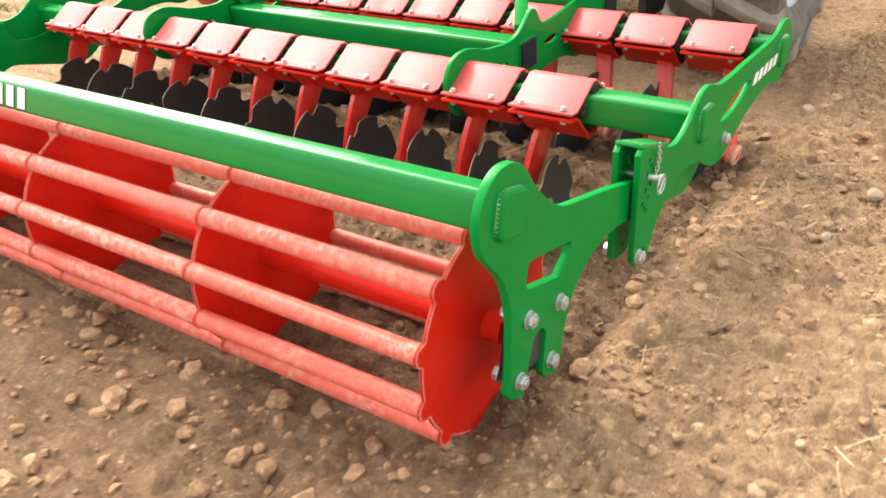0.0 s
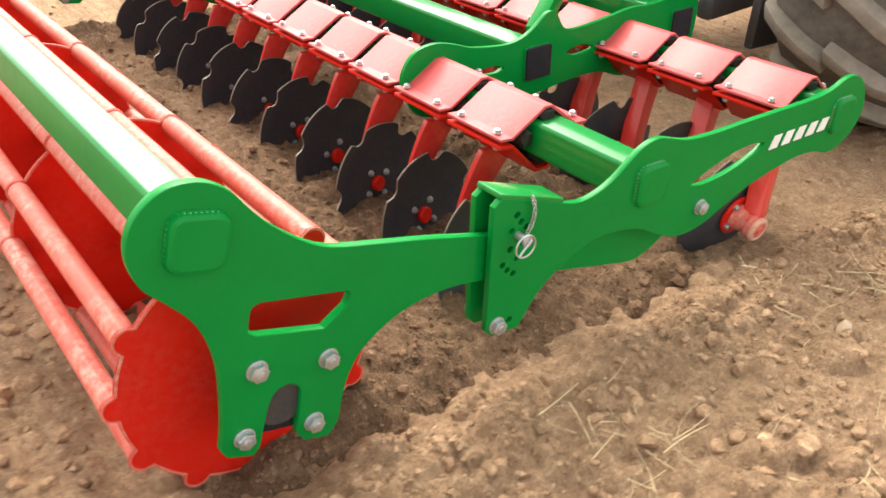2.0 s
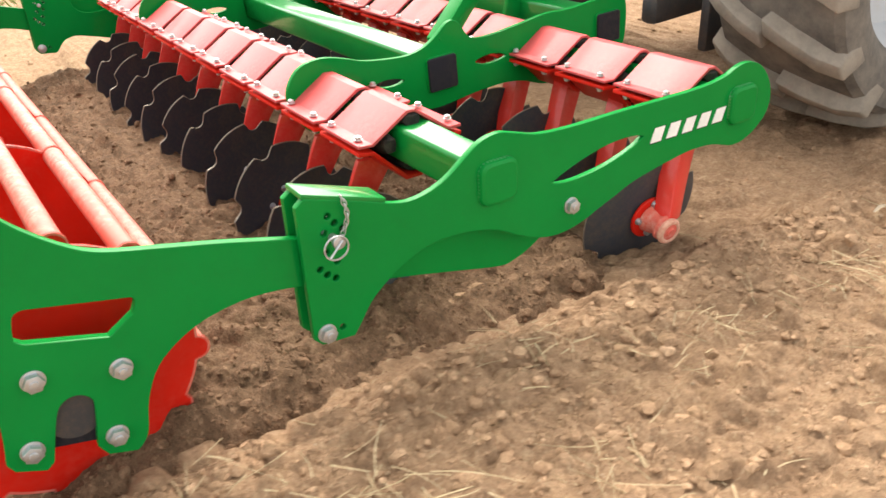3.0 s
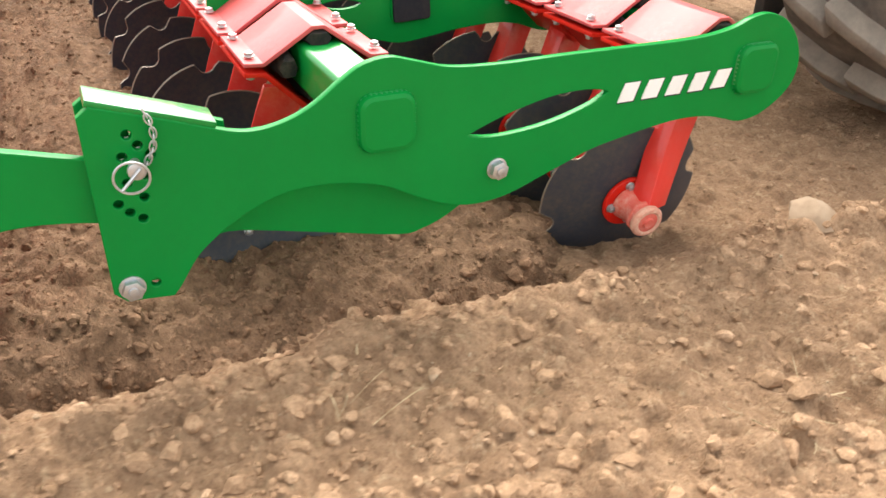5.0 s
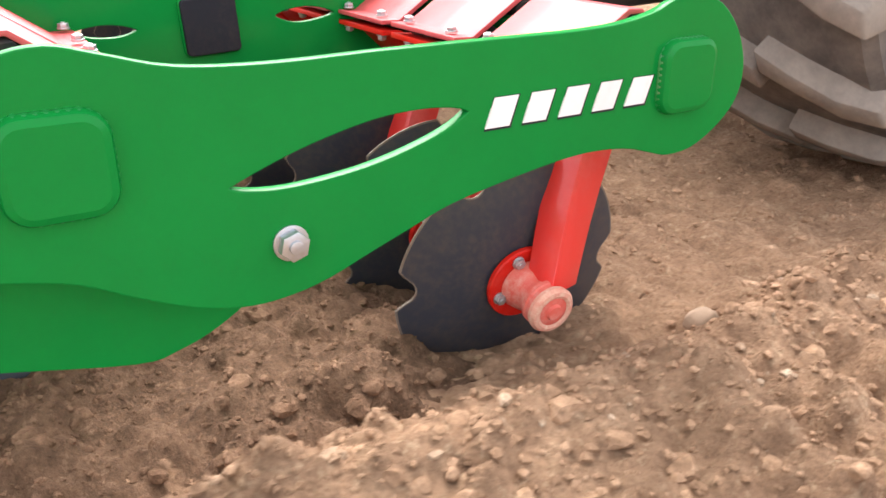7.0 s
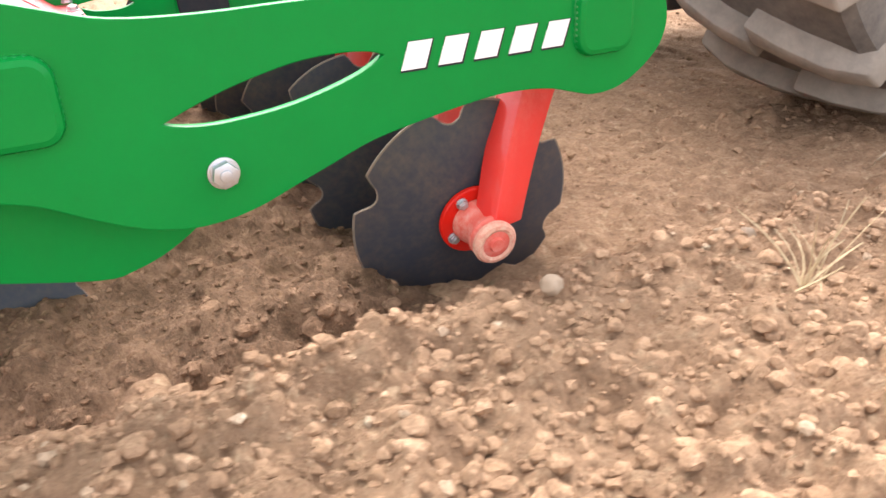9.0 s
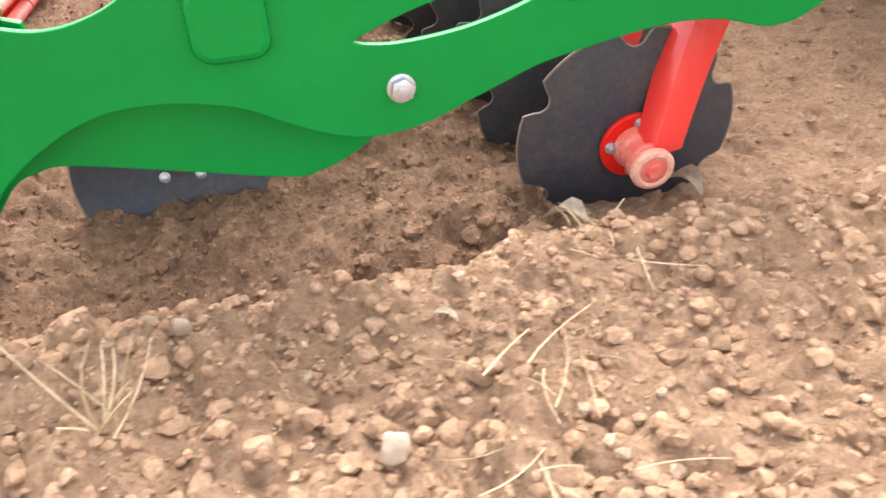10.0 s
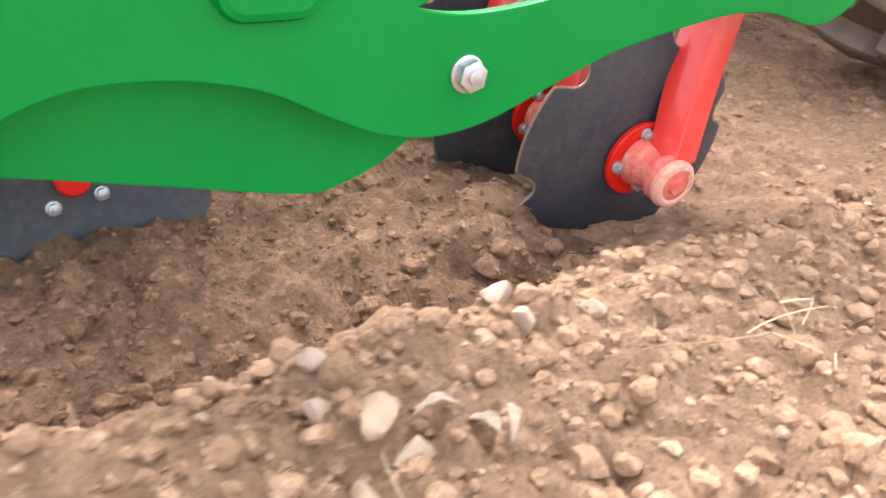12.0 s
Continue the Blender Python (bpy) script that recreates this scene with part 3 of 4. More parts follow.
for x, y, length, width, curl, turn in ((0.235, travel(12.0) - 0.165, 0.06, 0.018, 1.2, 70), (0.26, travel(12.0) - 0.12, 0.05, 0.03, 0.8, 20), (0.285, travel(12.0) - 0.10, 0.06, 0.016, 1.1, -30),
                                        (-0.10, travel(9.5) + 1.1, 0.12, 0.055, 1.2, 30), (-0.16, travel(9.5) + 1.4, 0.14, 0.06, 1.0, 10), (0.2, travel(9.5) + 0.75, 0.05, 0.02, 1.0, 50), (0.09, travel(11.0) - 0.04, 0.035, 0.014, 1.0, 60),
                                        (0.30, travel(0.0) + 0.25, 0.05, 0.016, 0.8, 40), (0.229, travel(3.5) + 0.591, 0.1, 0.024, 0.5, 75), (0.01, travel(6.5) + 0.43, 0.075, 0.035, 1.2, 25), (0.06, travel(6.5) + 0.41, 0.05, 0.03, 1.0, 110), (0.55, travel(7.5) + 0.45, 0.07, 0.012, 0.4, 60)):
    dry_leaf(x, y, length, width, curl, turn, int(1000 * length + turn))
straw_bundle("straw", 0.85, travel(3.5) + 0.2, 45, 0.06, 0.13, 15, "dense clump of pale dry straw", thick=1.3)
straw_bundle("straw", 0.98, travel(3.5) + 0.3, 20, 0.09, 0.14, 16, "pale dry straw strewn over soil", thick=1.2)
straw_bundle("straw", 0.62, travel(2.5) + 0.35, 30, 0.1, 0.14, 17, "pale dry straw strewn over soil")
straw_bundle("straw", 0.35, travel(3.0) + 0.25, 24, 0.09, 0.13, 18, "pale dry straw strewn over soil")
straw_bundle("straw", 0.12, travel(3.0) - 0.25, 26, 0.07, 0.11, 19, "dry straw caught along the furrow edge")
straw_bundle("straw", 0.7, travel(3.5) + 0.75, 24, 0.12, 0.15, 20, "pale dry straw strewn over soil")
pile = random.Random(5)
spots = np.array([(pile.gauss(0.0, 0.05), travel(7.5) + 0.3 + pile.gauss(0, 0.12)) for _ in range(70)])
scatter("clods", spots, np.array([pile.uniform(0.014, 0.036) for _ in range(70)]), ground_height(spots[:, 0], spots[:, 1]), CLOD_DRY,
        "pile of rounded pale clods beside the furrow", seed=31, rough=True)
rs = random.Random(77)
for k in range(26):
    straw_bundle("weed", rs.uniform(-9.6, -6.7), rs.uniform(0.5, 5.0), 90, 0.22, 0.12, 300 + k, "sparse pale green weeds on unworked ground", WEED, 0.7, 4.0)
for k in range(24):
    straw_bundle("straw", rs.uniform(0.15, 1.0), -1.8 + k * 0.3, rs.randint(8, 16), 0.13, 0.14, 200 + k, "dry straw litter pressed into soil")
for k in range(26):
    straw_bundle("straw", rs.uniform(0.12, 1.1), -2.0 + k * 0.9 + rs.uniform(-0.3, 0.3), rs.randint(3, 9), 0.08, 0.13, 100 + k, "a few dry straw stalks on soil")

# ---------------------------------------------------------------- disc harrow
# The harrow's space: the outer face of its right side plate is x = 0, y runs ahead, z up from the soil.
CENTRE = -2.02
harrow = empty("disc_harrow", label="green and red disc harrow with cage roller working soil", category="harrow")
REAR_Y, FRONT_Y, TUBE_Z = -0.265, 0.725, 0.505

SIDE = spline([
    (-0.836, 0.59, 1), (-0.815, 0.607, 1), (-0.69, 0.567), (-0.58, 0.529), (-0.52, 0.523), (-0.46, 0.536), (-0.41, 0.56),
    (-0.355, 0.6), (-0.31, 0.626), (-0.255, 0.635), (-0.2, 0.621), (-0.12, 0.6), (0.0, 0.593), (0.15, 0.595), (0.34, 0.595),
    (0.48, 0.595), (0.575, 0.6), (0.645, 0.613), (0.69, 0.63), (0.74, 0.636), (0.8, 0.617), (0.85, 0.568), (0.876, 0.505),
    (0.868, 0.45), (0.83, 0.408), (0.77, 0.375), (0.71, 0.368), (0.665, 0.379), (0.615, 0.393), (0.555, 0.4), (0.48, 0.399),
    (0.365, 0.383), (0.255, 0.362), (0.18, 0.336), (0.11, 0.311), (0.055, 0.291), (0.0, 0.279), (-0.06, 0.277),
    (-0.125, 0.291), (-0.2, 0.325), (-0.265, 0.36), (-0.335, 0.38), (-0.4, 0.389), (-0.473, 0.388), (-0.537, 0.37),
    (-0.595, 0.34), (-0.63, 0.317), (-0.672, 0.28), (-0.712, 0.222), (-0.728, 0.203, 1), (-0.815, 0.211, 1), (-0.835, 0.232, 1)])
SLOT = spline([(-0.08, 0.445, 1), (-0.028, 0.466), (0.04, 0.488), (0.13, 0.508), (0.205, 0.513), (0.262, 0.508), (0.289, 0.498, 1),
               (0.247, 0.474), (0.169, 0.45), (0.093, 0.436), (0.004, 0.43), (-0.055, 0.436)])
PIN_HOLES = [(-0.762, 0.55), (-0.746, 0.528), (-0.727, 0.508), (-0.776, 0.509), (-0.74, 0.468), (-0.775, 0.458),
             (-0.75, 0.425), (-0.797, 0.418), (-0.78, 0.398), (-0.759, 0.382), (-0.757, 0.239)]
FORK = spline([(-0.836, 0.59, 1), (-0.815, 0.605, 1), (-0.58, 0.525, 1), (-0.565, 0.45), (-0.5, 0.41), (-0.4, 0.41), (-0.28, 0.43), (-0.15, 0.42), (-0.04, 0.38),
               (0.02, 0.32), (-0.03, 0.262), (-0.09, 0.222), (-0.15, 0.2), (-0.21, 0.196), (-0.39, 0.24), (-0.57, 0.283), (-0.63, 0.28),
               (-0.672, 0.262), (-0.712, 0.215), (-0.728, 0.203, 1), (-0.815, 0.211, 1), (-0.835, 0.232, 1)])
ARM = spline([
    (-0.72, 0.468, 1), (-0.826, 0.497), (-1.0, 0.544), (-1.135, 0.576), (-1.256, 0.606), (-1.32, 0.64), (-1.388, 0.697), (-1.43, 0.746),
    (-1.465, 0.793), (-1.512, 0.824), (-1.568, 0.83), (-1.615, 0.81), (-1.65, 0.77), (-1.664, 0.715), (-1.65, 0.652), (-1.608, 0.6), (-1.57, 0.55),
    (-1.543, 0.487), (-1.529, 0.412), (-1.53, 0.327), (-1.538, 0.241), (-1.547, 0.19, 1), (-1.536, 0.168, 1), (-1.48, 0.142, 1),
    (-1.464, 0.155, 1), (-1.433, 0.262), (-1.41, 0.295), (-1.378, 0.3), (-1.352, 0.277), (-1.352, 0.24), (-1.368, 0.15, 1), (-1.352, 0.12, 1), (-1.293, 0.1, 1),
    (-1.264, 0.133), (-1.243, 0.222), (-1.204, 0.299), (-1.14, 0.35), (-1.065, 0.38), (-0.959, 0.392), (-0.836, 0.375), (-0.72, 0.34, 1)])
WINDOW = spline([(-1.462, 0.47, 1), (-1.45, 0.525), (-1.425, 0.535, 1), (-1.222, 0.489, 1), (-1.214, 0.475), (-1.226, 0.446, 1), (-1.285, 0.408, 1), (-1.445, 0.455, 1)])


def flip(x):
    """The place on the other side of the harrow."""
    return 2 * CENTRE - x


def letters(parent, x, start, end, z0, z1, rise, slant, axis=None):
    """Five slanted white blocks on a thin dark edge, where a name stands."""
    n, gap = 5, 0.026 * (end - start) / 0.33
    w = (end - start - gap * (n - 1)) / n
    for k in range(n):
        y = start + k * (w + gap)
        lift = rise * (k + 0.5) / n
        for name, off, mat, grow in (("emblem_edge", 0.0012, BLACK, 0.004), ("emblem", 0.0028, WHITE, 0.0)):
            pts = [(y - grow * 0.2 + 0, z0 + lift - grow), (y + w + grow, z0 + lift - grow), (y + w + slant + grow, z1 + lift + grow * 0.2), (y + slant, z1 + lift + grow * 0.2)]
            bm = bmesh.new()
            lo = [bm.verts.new((x, p, q)) for p, q in pts]
            hi = [bm.verts.new((x + off, p, q)) for p, q in pts]
            bm.faces.new(hi)
            bm.faces.new(lo[::-1])
            for i in range(4):
                bm.faces.new((lo[i], lo[(i + 1) % 4], hi[(i + 1) % 4], hi[i]))
            if axis is not None:
                bm.transform(axis)
            part(name, bm, mat, parent)


def boss(name, x0, x1, y, z, side, parent, turn=0.0, mat=GREEN, r=0.022, bevel=0.012):
    return part(name, plate([rounded_square(y, z, side, r, turn)], x0, x1, bevel), mat, parent)


def weld(parent, x, y, z, side, turn=0.0, out=1):
    """A rippled weld bead round a tube's end, standing proud of the plate."""
    bm = bmesh.new()
    pts = rounded_square(y, z, side, 0.024, turn, 10)
    fine = []
    for i, p in enumerate(pts):
        q = pts[(i + 1) % len(pts)]
        k = max(1, int((q - p).length / 0.005))
        fine += [p.lerp(q, u / k) for u in range(k)]
    n = len(fine)
    rings = []
    for i, p in enumerate(fine):
        d = (fine[(i + 1) % n] - fine[i - 1]).normalized()
        away = Vector((d.y, -d.x))
        r = 0.0125 + (0.0012 if i % 2 else 0.0)
        rings.append([bm.verts.new((x + out * 1.15 * r * math.sin(a), p.x + away.x * r * math.cos(a), p.y + away.y * r * math.cos(a))) for a in (0, 0.5, 1.05, 1.6, 2.1, 3.14)])
    for i in range(n):
        a, b = rings[i], rings[(i + 1) % n]
        for k in range(5):
            bm.faces.new((a[k], a[k + 1], b[k + 1], b[k]))
    part("weld_bead", bm, WELD_GREEN, parent)


def side_frame(right):
    """A side plate with its fork, tube ends, bolts, holes and locking pin."""
    s = 1 if right else -1
    X = (lambda v: v) if right else flip
    turn_out = Matrix() if right else Matrix.Rotation(math.pi, 4, "Z")
    a = part("side_plate", plate([SIDE, SLOT] + [circle(y, z, 0.0115) for y, z in PIN_HOLES], X(0.0), X(-0.02)), GREEN, harrow,
             "" if not right else "bright green cut steel side plate")
    b = part("fork_plate", plate([FORK] + [circle(y, z, 0.0115) for y, z in PIN_HOLES], X(-0.07), X(-0.09)), GREEN, harrow)
    slope = math.atan2(-0.07, 0.24)
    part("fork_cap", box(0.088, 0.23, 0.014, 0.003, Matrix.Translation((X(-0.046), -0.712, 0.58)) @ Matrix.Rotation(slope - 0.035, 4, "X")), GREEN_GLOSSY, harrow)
    for y in (REAR_Y, FRONT_Y):
        boss("tube_end", X(0.018), X(-0.03), y, TUBE_Z, 0.103, a)
        weld(a, X(0.0), y, TUBE_Z, 0.103, 0.0, s)
    bolt(BOLT_MID, X(0.0), 0.0, 0.355, a, 0.3, turn_out, "zinc hexagon bolt")
    bolt(BOLT_BIG, X(0.0), -0.802, 0.239, a, 0.1, turn_out, "zinc hexagon bolt")
    bolt(BOLT_MID, X(-0.09), -0.802, 0.239, b, 0.5, Matrix.Rotation(math.pi, 4, "Z") if right else Matrix())
    # locking pin: shank, head, ring and chain
    pin = part("locking_pin", tube(0.0105, 0.15, Matrix.Translation((X(-0.035), -0.757, 0.495)), None, 16, 0.002), ZINC, harrow, "zinc locking pin on a chain")
    part("pin_head", tube(0.017, 0.012, Matrix.Translation((X(0.036), -0.757, 0.495)), None, 16, 0.003), ZINC, pin)
    bm = sweep([Vector((X(0.044), -0.768 + 0.031 * math.cos(t), 0.486 + 0.03 * math.sin(t))) for t in np.linspace(0, 2 * math.pi, 32, endpoint=False)], 0.0026)
    part("pin_ring", bm, ZINC, pin)
    bm = bmesh.new()
    rod(bm, Vector((X(0.045), -0.786, 0.466)), Vector((X(0.045), -0.752, 0.5)), 0.0032)
    part("pin_clip", bm, ZINC, pin)
    chain = [Vector((X(0.012), -0.73 + 0.02 * math.sin(u * 3.1) - 0.015 * u, 0.6 - 0.115 * u)) for u in np.linspace(0, 1, 10)]
    for i, (p, q) in enumerate(zip(chain, chain[1:])):
        d = (q - p).normalized()
        side = d.cross(Vector((1, 0, 0))) if i % 2 else Vector((1, 0, 0))
        bm = sweep([p + d * (0.009 + 0.0115 * math.cos(t)) + side.normalized() * 0.0058 * math.sin(t) for t in np.linspace(0, 2 * math.pi, 10, endpoint=False)], 0.0017, 5)
        part("chain_link", bm, ZINC, pin)
    if right:
        letters(a, 0.0, 0.313, 0.634, 0.468, 0.513, 0.0, 0.016)
    return a


def sweep(points, r, n=6):
    """A round wire along a closed line of points."""
    bm = bmesh.new()
    rings, k = [], len(points)
    for i, p in enumerate(points):
        d = (points[(i + 1) % k] - points[i - 1]).normalized()
        u = d.cross(Vector((1, 0.13, 0.07))).normalized()
        v = d.cross(u)
        rings.append([bm.verts.new(p + r * (math.cos(t) * u + math.sin(t) * v)) for t in np.linspace(0, 2 * math.pi, n, endpoint=False)])
    for i in range(k):
        a, b = rings[i], rings[(i + 1) % k]
        for j in range(n):
            bm.faces.new((a[j], a[(j + 1) % n], b[(j + 1) % n], b[j]))
    return bm


def rod(bm, p, q, r, n=6):
    d = q - p
    m = Matrix.Translation((p + q) / 2) @ d.to_track_quat("X", "Z").to_matrix().to_4x4()
    tube(r, d.length * 1.08, m, bm, n)


side_frame(True)
side_frame(False)

# inner plates that carry the tubes
INNER = spline([
    (-0.43, 0.52), (-0.42, 0.585), (-0.372, 0.635), (-0.29, 0.65), (-0.2, 0.633), (-0.12, 0.61), (0.034, 0.597), (0.12, 0.612), (0.18, 0.645),
    (0.235, 0.69), (0.262, 0.695, 1), (0.29, 0.68), (0.325, 0.63), (0.37, 0.61), (0.462, 0.613), (0.6, 0.632), (0.72, 0.65), (0.85, 0.65), (1.0, 0.665), (1.13, 0.66),
    (1.17, 0.62), (1.17, 0.48), (1.13, 0.44), (1.0, 0.42), (0.85, 0.38), (0.72, 0.365), (0.6, 0.4), (0.5, 0.41), (0.36, 0.4), (0.26, 0.385), (0.16, 0.376), (0.08, 0.395),
    (-0.0, 0.414), (-0.1, 0.418), (-0.2, 0.4), (-0.3, 0.385), (-0.38, 0.42)])
SLOT_A = spline([(0.36, 0.52), (0.4, 0.536), (0.45, 0.54), (0.5, 0.53), (0.52, 0.516), (0.47, 0.503), (0.41, 0.5)])
SLOT_B = spline([(-0.1, 0.515), (-0.05, 0.527), (0.0, 0.525), (0.04, 0.51), (0.0, 0.496), (-0.06, 0.498)])
for x in (-0.98, -2.86):
    a = part("inner_plate", plate([INNER, SLOT_A, SLOT_B], x + 0.01, x - 0.01), GREEN, harrow)
    for y in (0.2, 1.06):
        out = 1 if x > CENTRE else -1
        boss("tube_cap", x + 0.028 * out, x + 0.012 * out, y, 0.51 if y < 1 else 0.545, 0.122, a, 0.05, BLACK, 0.008, 0.003)
        boss("cap_rim", x + 0.018 * out, x - 0.01 * out, y, 0.51 if y < 1 else 0.545, 0.13, a, 0.05, GREEN, 0.014, 0.003)


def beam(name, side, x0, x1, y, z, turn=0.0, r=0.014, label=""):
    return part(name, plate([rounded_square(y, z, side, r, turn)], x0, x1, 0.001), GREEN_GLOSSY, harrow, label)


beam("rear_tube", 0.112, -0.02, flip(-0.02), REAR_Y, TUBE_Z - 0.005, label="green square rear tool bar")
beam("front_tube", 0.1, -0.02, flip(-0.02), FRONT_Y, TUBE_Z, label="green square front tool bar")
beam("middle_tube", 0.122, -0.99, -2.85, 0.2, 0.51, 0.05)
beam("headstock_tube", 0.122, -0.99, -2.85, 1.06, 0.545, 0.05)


def strut(name, p, q, w, h):
    p, q = Vector(p), Vector(q)
    m = Matrix.Translation((p + q) / 2) @ (q - p).to_track_quat("Y", "Z").to_matrix().to_4x4()
    part(name, box(w, (q - p).length, h, 0.006, m), GREEN, harrow)


for s in (0, 1):
    g = (lambda v: v) if s == 0 else (lambda v: -3.84 - v)
    strut("brace", (g(-1.0), 0.2, 0.6), (g(-1.45), 1.02, 1.06), 0.06, 0.09)
    strut("headstock_plate", (g(-1.5), 1.0, 0.5), (g(-1.5), 1.2, 1.25), 0.03, 0.2)
strut("headstock_bar", (-1.5, 1.08, 1.06), (-2.34, 1.08, 1.06), 0.08, 0.08)


# ---- clamps and arms
def sheet(points, thick, width, bevel=0.0):
    """A folded strip: the line of (y, z) points given thickness, width along x."""
    n = len(points)
    pts = [Vector(p) for p in points]
    normals = []
    for i in range(n):
        d = (pts[min(i + 1, n - 1)] - pts[max(i - 1, 0)]).normalized()
        k = Vector((-d.y, d.x))
        if 0 < i < n - 1:
            e = (pts[i + 1] - pts[i]).normalized()
            k = k / max(0.4, abs(k.dot(Vector((-e.y, e.x)))))
        normals.append(k)
    bm = bmesh.new()
    rows = []
    for x in (-width / 2, width / 2):
        rows.append(([bm.verts.new((x, *(p + k * thick / 2))) for p, k in zip(pts, normals)], [bm.verts.new((x, *(p - k * thick / 2))) for p, k in zip(pts, normals)]))
    (t0, b0), (t1, b1) = rows
    for i in range(n - 1):
        bm.faces.new((t0[i], t0[i + 1], t1[i + 1], t1[i]))
        bm.faces.new((b0[i + 1], b0[i], b1[i], b1[i + 1]))
        bm.faces.new((t0[i + 1], t0[i], b0[i], b0[i + 1]))
        bm.faces.new((t1[i], t1[i + 1], b1[i + 1], b1[i]))
    bm.faces.new((t0[0], t1[0], b1[0], b0[0]))
    bm.faces.new((t1[-1], t0[-1], b0[-1], b1[-1]))
    bmesh.ops.recalc_face_normals(bm, faces=bm.faces)
    bmesh.ops.bevel(bm, geom=[e for e in bm.edges if e.calc_face_angle(0) > 0.5], offset=0.0016, segments=2, profile=0.5, affect="EDGES")
    return bm


def as_mesh(name, bm, mat):
    mesh = bpy.data.meshes.new(name)
    bmesh.ops.recalc_face_normals(bm, faces=bm.faces)
    bm.to_mesh(mesh)
    bm.free()
    smooth_by_angle(mesh)
    mesh.materials.append(mat)
    return mesh


PAD_W = 0.265
UPPER = as_mesh("clamp_shell", sheet([(-0.185, 0.016), (-0.137, 0.014), (-0.014, 0.093), (0.014, 0.093), (0.13, 0.012), (0.18, 0.012)], 0.010, PAD_W), RED_SHEEN)
LOWER = as_mesh("clamp_base", sheet([(-0.185, -0.008), (-0.135, -0.012), (-0.025, -0.115), (0.025, -0.115), (0.13, -0.012), (0.18, -0.012)], 0.012, PAD_W), RED)


def cords():
    bm = bmesh.new()
    for y, z in ((0, 0.066), (-0.078, 0.0), (0, -0.078), (0.078, 0.0)):
        made = bmesh.new()
        bmesh.ops.create_icosphere(made, subdivisions=2, radius=1.0)
        for v in made.verts:
            v.co = Vector((max(-1, min(1, v.co.x * 1.6)) * (PAD_W / 2 + 0.006), v.co.y * (0.028 if abs(y) > 0 else 0.04), v.co.z * (0.028 if abs(z) > 0 else 0.04)))
        made.transform(Matrix.Translation((0, y, z)))
        bm = merged(bm, made)
    return bm


CORDS = as_mesh("rubber_cord", cords(), RUBBER)


def arm_mesh(front):
    """A forged leg from the clamp down and back to the hub, in the clamp's space; the rear row's are thin, the front row's boxed."""
    if front:
        top, foot = Vector((0.05, -0.005, -0.08)), Vector((0.128, -0.16, -0.412))
    else:
        top, foot = Vector((-0.045, -0.045, -0.095)), Vector((-0.075, -0.172, -0.395))
    bm = bmesh.new()
    rings = []
    for k in range(7):
        u = k / 6
        p = top.lerp(foot, u) + Vector((0, -0.01 * math.sin(u * 3.1), 0))
        deep, thick = (0.116 - 0.036 * u, 0.072 - 0.01 * u) if front else (0.135 - 0.088 * u, 0.028 + 0.006 * u)
        twist = radians(14) if front else -radians(8 + 26 * u)
        c, d = math.cos(twist), math.sin(twist)
        shape = ((-1, -1), (1, -1), (1, 1), (-1, 1)) if front else ((-1, -1), (1, -1), (1, 0.2), (0.35, 1), (-0.35, 1), (-1, 0.2))
        ring = []
        for a, b in shape:
            lx, ly = a * thick / 2, b * deep / 2
            ring.append(bm.verts.new((p.x + c * lx - d * ly, p.y + d * lx + c * ly, p.z)))
        rings.append(ring)
    n = len(rings[0])
    for a, b in zip(rings, rings[1:]):
        for i in range(n):
            bm.faces.new((a[i], a[(i + 1) % n], b[(i + 1) % n], b[i]))
    bm.faces.new(rings[0])
    bm.faces.new(rings[-1][::-1])
    bmesh.ops.recalc_face_normals(bm, faces=bm.faces)
    bmesh.ops.bevel(bm, geom=[e for e in bm.edges if e.calc_face_angle(0) > 0.6], offset=0.003, segments=2, profile=0.5, affect="EDGES")
    return as_mesh("arm", bm, RED_ARM)


ARM_FRONT, ARM_REAR = arm_mesh(True), arm_mesh(False)

DISC_R, DISC_Z = 0.256, 0.11


